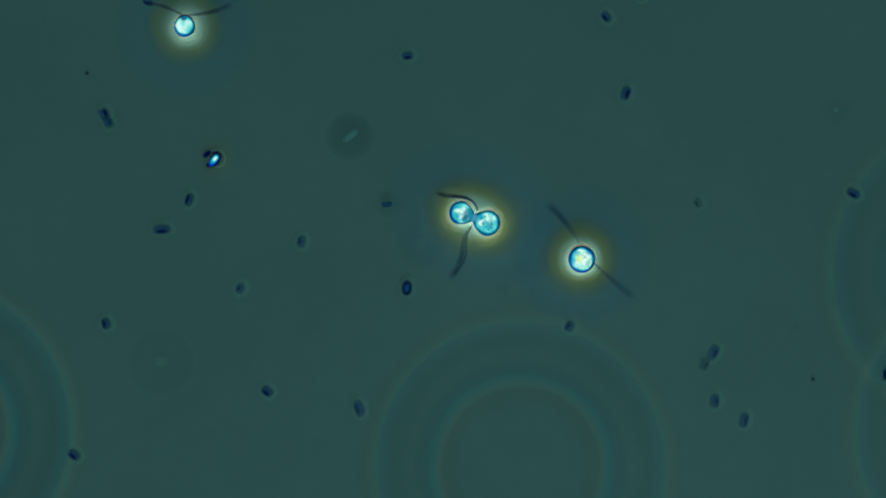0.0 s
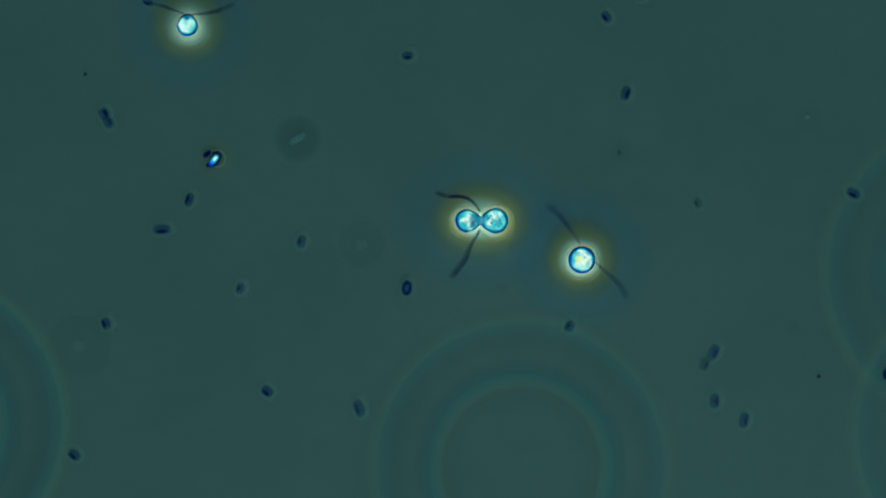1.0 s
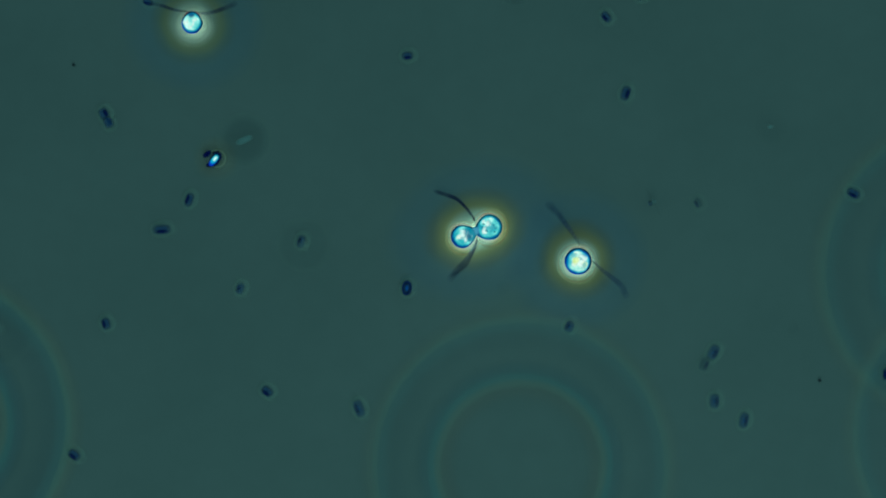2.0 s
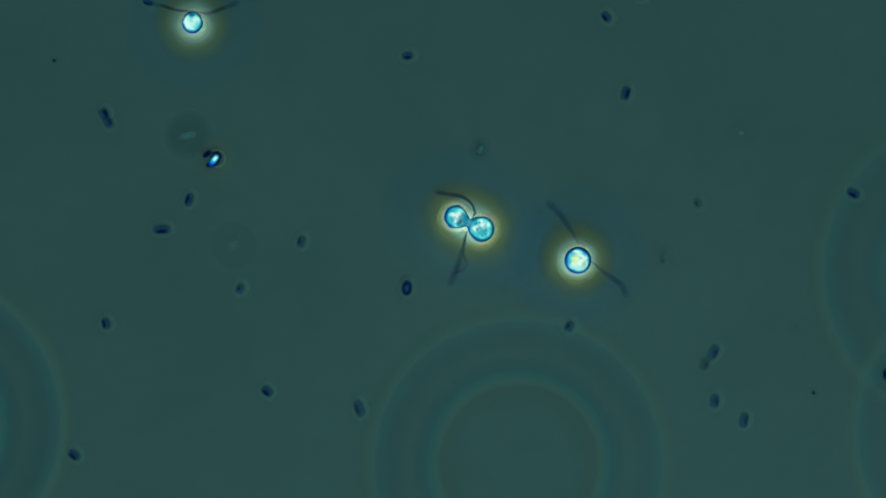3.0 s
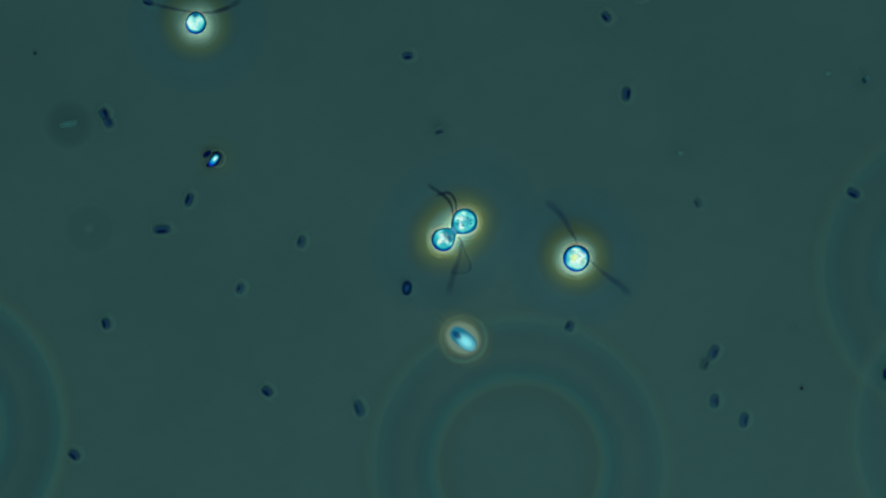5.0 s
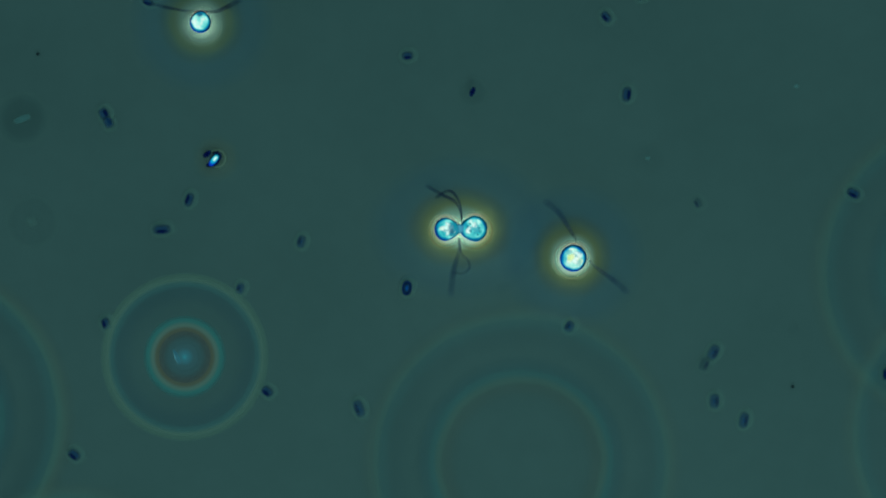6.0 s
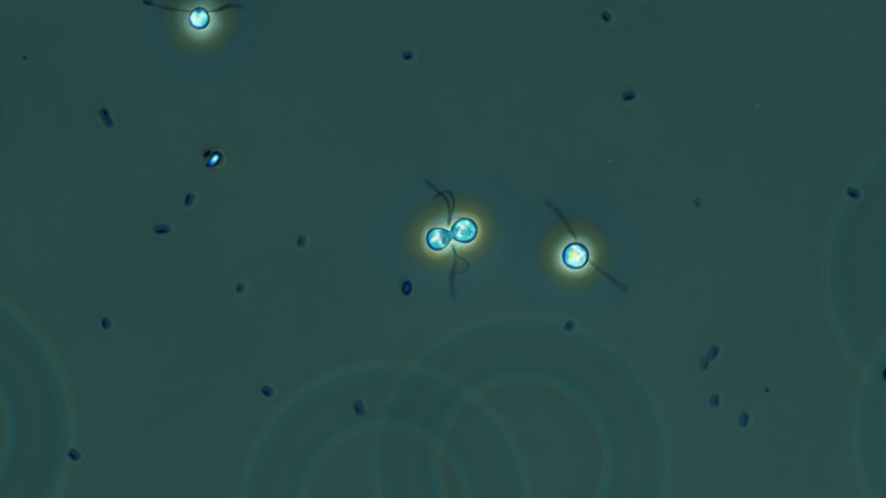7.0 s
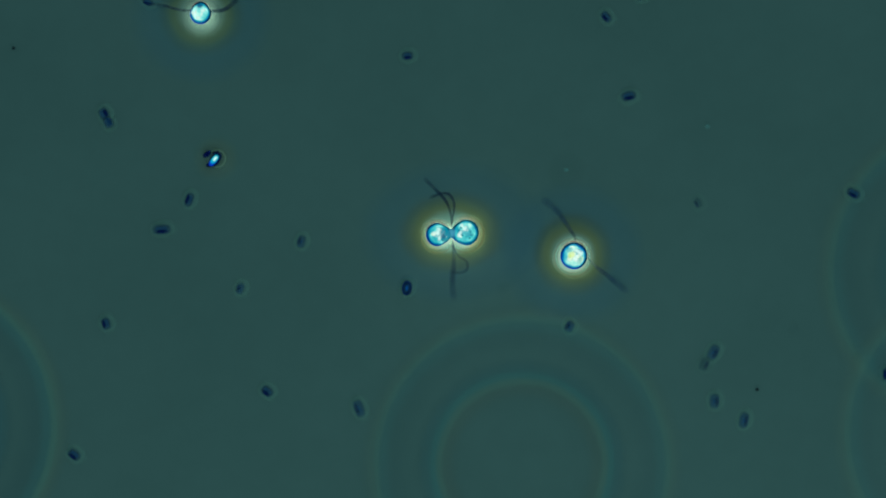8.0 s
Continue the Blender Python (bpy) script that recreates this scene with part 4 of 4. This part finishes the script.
    whip(single_up, [(0, 1022, 425, 1012, 410, 1000, 394, 988, 380, 972, 365), (0.5, 1023, 427, 1013, 411, 1000, 394, 987, 379, 970, 364), (1, 1025, 430, 1014, 413, 1001, 396, 988, 380, 970, 365),
                     (1.5, 1025, 431, 1014, 414, 1001, 397, 988, 380, 971, 363), (3, 1022, 428, 1012, 411, 1000, 393, 988, 377, 970, 360), (3.5, 1022, 428, 1012, 412, 1001, 394, 989, 377, 972, 360),
                     (4, 1019, 425, 1010, 410, 999, 393, 988, 378, 972, 360), (4.7, 1018, 425, 1009, 410, 999, 392, 988, 376, 970, 360)] + [
                     (5.8, 1018, 424, 1010, 410, 1000, 393, 986, 374, 966, 357), (6.5, 1020, 424, 1011, 410, 1000, 393, 985, 373, 964, 356), (8, 1018, 422, 1009, 407, 998, 390, 983, 371, 962, 354)], flank(-5, -20), own)
    whip(single_low, [(0, 1050, 465, 1065, 479, 1082, 494, 1100, 510, 1118, 524), (0.5, 1049, 464, 1063, 477, 1079, 490, 1097, 506, 1117, 523), (1, 1053, 464, 1068, 478, 1085, 493, 1098, 507, 1108, 526),
                      (1.5, 1052, 464, 1070, 480, 1087, 494, 1100, 507, 1109, 525), (3, 1050, 466, 1067, 481, 1085, 494, 1100, 506, 1108, 523), (3.5, 1048, 467, 1065, 483, 1083, 496, 1100, 508, 1117, 522),
                      (4, 1052, 470, 1068, 484, 1085, 496, 1100, 508, 1117, 522), (4.7, 1047, 465, 1065, 481, 1082, 495, 1098, 507, 1115, 522)] + [
                      (5.8, 1042, 460, 1057, 475, 1073, 487, 1092, 501, 1109, 517), (6.5, 1043, 462, 1057, 475, 1075, 488, 1093, 502, 1110, 517), (8, 1043, 460, 1057, 474, 1074, 487, 1092, 502, 1108, 515)], flank(18, 4), own)

    # rods and specks
    walk(turning_rod, [(0, lie(1107, 166, 0, 70)), (3.0, lie(1107, 166, 0, 72)), (4.5, lie(1108, 167, 0, 80)), (6.0, lie(1109, 168, 0, 82)), (6.2, lie(1113, 170, 0, 42)), (6.5, lie(1112, 171, 0, 18)),
                       (8, lie(1112, 171, 0, 12))])
    walk(drift_rod, [(t, lie(u, v, 0.008, a)) for t, u, v, a in [
        (0, 620, 241, 38), (0.5, 576, 245, 35), (1, 527, 246, 30), (1.5, 482, 250, 28), (3, 333, 240, 12), (3.5, 285, 237, 9), (4, 220, 233, 11), (4.5, 175, 232, 9), (4.7, 153, 227, 9), (5.8, 56, 213, 18), (6, 40, 211, 20),
        (6.2, 21, 210, 26), (6.5, 3, 206, 30), (8, -130, 190, 30)]])
    walk(drift_disc, [(t, lie(u, v, 0.008)) for t, u, v in [
        (0, 745, 432), (0.5, 702, 433), (1, 640, 432), (1.5, 593, 433), (3, 413, 434), (3.5, 352, 438), (4, 272, 428), (4.5, 219, 420), (4.7, 193, 412), (5.8, 80, 397), (6, 57, 393), (6.2, 35, 388), (8, -140, 370)]])
    walk(drift_low, [(t, lie(u, v, 0.008)) for t, u, v in [(0, 285, 640), (0.5, 213, 629), (1, 140, 612), (1.5, 75, 597), (2.5, -80, 570), (8, -400, 560)]])
    walk(speck_a, [(t, lie(u, v, 0.008)) for t, u, v in [
        (0, 1479, 195), (0.5, 1453, 201), (1, 1428, 208), (1.5, 1395, 216), (3, 1311, 236), (3.5, 1287, 234), (4, 1251, 244), (4.5, 1230, 258), (5.8, 1156, 284), (6, 1146, 280), (6.5, 1120, 290), (7, 1080, 286), (7.5, 1049, 288),
        (8, 1002, 301)]])
    walk(speck_b, [(t, lie(u, v, 0.008)) for t, u, v in [(0, 1830, 60), (4, 1549, 114), (4.5, 1506, 121), (4.7, 1489, 124), (5.8, 1418, 150), (6, 1409, 153), (6.5, 1376, 167), (7, 1340, 186), (7.5, 1300, 206), (8, 1252, 224)]])
    walk(dot_left, [(t, lie(u, v, 0.012)) for t, u, v in [(0, 154, 130), (0.5, 152, 129), (1, 151, 132), (1.5, 145, 124), (3, 96, 108), (3.5, 88, 107), (4, 82, 100), (4.5, 64, 99), (4.7, 62, 93), (5.8, 64, 102), (6, 67, 96),
                                                        (6.5, 58, 97), (7, 44, 103), (7.5, 24, 105), (8, 24, 86)]])
    walk(dot_right, [(t, lie(u, v, 0.012)) for t, u, v in [(0, 1439, 672), (0.5, 1441, 663), (1, 1449, 667), (1.5, 1454, 668), (3, 1440, 696), (3.5, 1437, 703), (4, 1415, 684), (4.5, 1421, 685), (4.7, 1420, 688), (6, 1403, 685),
                                                         (6.2, 1389, 682), (6.5, 1380, 688), (7, 1358, 692), (7.5, 1356, 694), (8, 1340, 690)]])
    # the two swimmers are stood on end to hide them from the camera where they leave the focus
    walk(swim_fast, [(t, lie(u, v, 0.03, a, tip, r)) for t, u, v, a, tip, r in [
        (0, 685, 362, 5, 0, 0), (0.1, 721, 358, 5, 0, 20), (0.2, 757, 354, 8, 0, 60), (0.3, 815, 348, 10, 0, 120), (0.4, 882, 337, 15, 0, 180), (0.5, 925, 328, 18, 0, 180), (0.6, 979, 310, 20, 0, 180), (0.7, 1014, 297, 20, 25, 180)] + [
        (0.8, 1050, 285, 15, 70, 180), (1, 1100, 270, 15, 88, 180), (3.1, 1180, 460, 60, 88, 180), (3.2, 1186, 452, 60, 55, 180), (3.3, 1194, 444, 60, 15, 180), (3.4, 1208, 424, 58, 0, 180), (3.5, 1220, 409, 60, 0, 180)] + [
        (3.6, 1236, 386, 55, 0, 180), (3.8, 1274, 352, 50, 0, 180), (4, 1306, 312, 50, 0, 180), (4.2, 1337, 272, 52, 0, 180), (4.4, 1371, 227, 50, 0, 180), (4.5, 1392, 213, 40, 0, 180), (4.6, 1428, 203, 30, 15, 180),
        (4.7, 1449, 188, 35, 30, 180), (5.2, 1600, 120, 35, 70, 180), (8, 1900, 60, 30, 80, 180)]])
    walk(swim_wander, [(t, lie(u, v, 0.03, a, tip, r)) for t, u, v, a, tip, r in [
        (0, 1010, -120, 60, 0, 180), (1.8, 930, -60, 60, 0, 180), (2.8, 859, 269, 60, 0, 180), (3, 850, 265, 60, 0, 180), (3.2, 782, 308, 30, 40, 180), (3.3, 770, 308, 20, 85, 180), (3.8, 700, 285, 10, 85, 180)] + [
        (4, 694, 273, 25, 4, 180), (4.2, 697, 265, 40, 0, 180), (4.4, 672, 266, 10, 0, 180), (4.5, 678, 259, 25, 0, 180), (4.6, 716, 226, 20, 0, 130), (4.7, 740, 212, 15, 0, 75), (5.2, 790, 250, 20, 0, 80), (5.8, 806, 270, 50, 0, 100)] + [
        (5.9, 812, 231, 62, 0, 60), (6, 836, 163, 65, 0, 0), (6.1, 849, 123, 70, 0, 0), (6.2, 869, 53, 66, 0, 60), (6.3, 876, 12, 66, 0, 90), (8, 950, -200, 66, 0, 90)]])

    # the great blurred rings
    walk(ring_still, [(t, lie(u, v, 0.012)) for t, u, v in [(0, 922, 825), (1.5, 922, 825), (3.5, 917, 820), (4.5, 918, 823), (5.8, 922, 819), (6.5, 924, 817), (8, 924, 822)]])
    walk(ring_left, [(t, lie(u, v, 0.006)) for t, u, v in [(0, -135, 760), (1, -150, 748), (1.5, -140, 748), (3.5, -155, 750), (4.5, -150, 760), (6.5, -160, 735), (7, -138, 760), (7.5, -175, 757), (8, -168, 752)]])
    walk(ring_right, [(t, lie(u, v, 0.006)) for t, u, v in [(0, 1738, 480), (3, 1722, 480), (4.5, 1722, 480), (8, 1738, 480)]])
    walk(ring_corner, [(t, lie(u, v, 0.028)) for t, u, v in [(0, 1778, 765), (7, 1778, 765), (8, 1764, 765)]])
    walk(ring_guest, [(t, lie(u, v, 0.034)) for t, u, v in [(0, -700, 1250), (5.0, -300, 1200), (6, 120, 1128), (6.2, 260, 1122), (6.5, 500, 1088), (6.6, 545, 982), (6.7, 520, 928), (6.8, 552, 860), (6.9, 600, 858), (7, 682, 898),
                                                          (7.1, 670, 968), (7.2, 570, 1090), (7.3, 500, 1180), (7.5, 430, 1280), (8, 300, 1400)]])

    # the spindle alga: it comes in below and crosses; then its blur rises while its body stays low, edge-on
    def near(size, shown):
        """The height at which a disc of that size looms to the size shown."""
        return CAM_Z * (1 - size / shown)

    course = [(0, 700, 1300, 0.05), (4.4, 800, 1120, 0.05), (4.5, 826, 950, 0.05), (4.6, 862, 818, 0.05), (4.7, 885, 742, 0.05), (5.0, 820, 600, 0.30), (5.4, 600, 560, 2.4)]
    rise = [(5.8, 410, 613, 80), (5.9, 367, 621, 106), (6, 327, 632, 142), (6.1, 311, 620, 172), (6.2, 303, 569, 205), (6.3, 296, 522, 222), (6.4, 238, 356, 228), (6.5, 200, 256, 243), (6.6, 103, 95, 246),
            (6.7, 15, -9, 248), (6.8, -90, -120, 250), (8, -900, -800, 255)]
    path = [(t, lie(u, v, z)) for t, u, v, z in course] + [(t, lie(u, v, near(39.4, r - 6))) for t, u, v, r in rise]
    walk(spindle, path)

    def along(t):
        a = next(i for i in range(len(path) - 1) if path[i][0] <= t <= path[i + 1][0])
        return path[a][1].lerp(path[a + 1][1], (t - path[a][0]) / (path[a + 1][0] - path[a][0])).inverted()

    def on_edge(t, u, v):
        """A disc or the body, tipped edge-on to the camera near the slide so that it hides."""
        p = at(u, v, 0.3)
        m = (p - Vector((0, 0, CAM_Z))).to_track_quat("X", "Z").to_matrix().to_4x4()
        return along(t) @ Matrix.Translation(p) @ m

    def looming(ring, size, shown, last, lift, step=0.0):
        """A blur disc lies under the body, is raised to loom to the sizes shown, and is hidden edge-on after the time
        last.
        """
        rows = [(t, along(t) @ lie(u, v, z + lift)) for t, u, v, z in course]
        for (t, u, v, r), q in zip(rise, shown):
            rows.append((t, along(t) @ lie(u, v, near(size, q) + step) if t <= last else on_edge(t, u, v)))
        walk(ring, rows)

    outer = [r - 6 for t, u, v, r in rise]
    widths = (34, 43, 56, 79, 106, 118, 136, 141, 145, 146, 148, 150)
    parting = (0, 0, 0, 0.004, 0.008, 0.01, 0.013, 0.015, 0.015, 0.015, 0.015, 0.015)
    for sign, ring, last in zip((-1, 0, 1), spindle_rings, (6.3, 6.1, 9)):
        looming(ring, 39.4, [r * (1 + sign * e) for r, e in zip(outer, parting)], last, -0.014 + 0.002 * sign, 0.004 * sign)
    for sign, ring in zip((-1, 1), spindle_inner):
        looming(ring, 11.8, [q * (1 + sign * e * 1.2) for q, e in zip(widths, parting)], 9, -0.022 + 0.002 * sign, 0.004 * sign)
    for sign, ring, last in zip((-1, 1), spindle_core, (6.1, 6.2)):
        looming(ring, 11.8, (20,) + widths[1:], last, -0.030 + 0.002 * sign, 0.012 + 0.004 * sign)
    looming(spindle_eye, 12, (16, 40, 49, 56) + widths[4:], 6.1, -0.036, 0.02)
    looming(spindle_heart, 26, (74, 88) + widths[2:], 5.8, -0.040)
    # then the body is hidden: edge-on to the camera and slid to its blur's rim
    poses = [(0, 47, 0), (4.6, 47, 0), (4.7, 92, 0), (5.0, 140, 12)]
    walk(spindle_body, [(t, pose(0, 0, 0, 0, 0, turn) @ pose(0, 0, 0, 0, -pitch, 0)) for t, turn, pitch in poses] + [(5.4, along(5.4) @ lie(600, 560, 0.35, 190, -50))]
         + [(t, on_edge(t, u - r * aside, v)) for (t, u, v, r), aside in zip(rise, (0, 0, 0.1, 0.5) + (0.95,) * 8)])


motions()
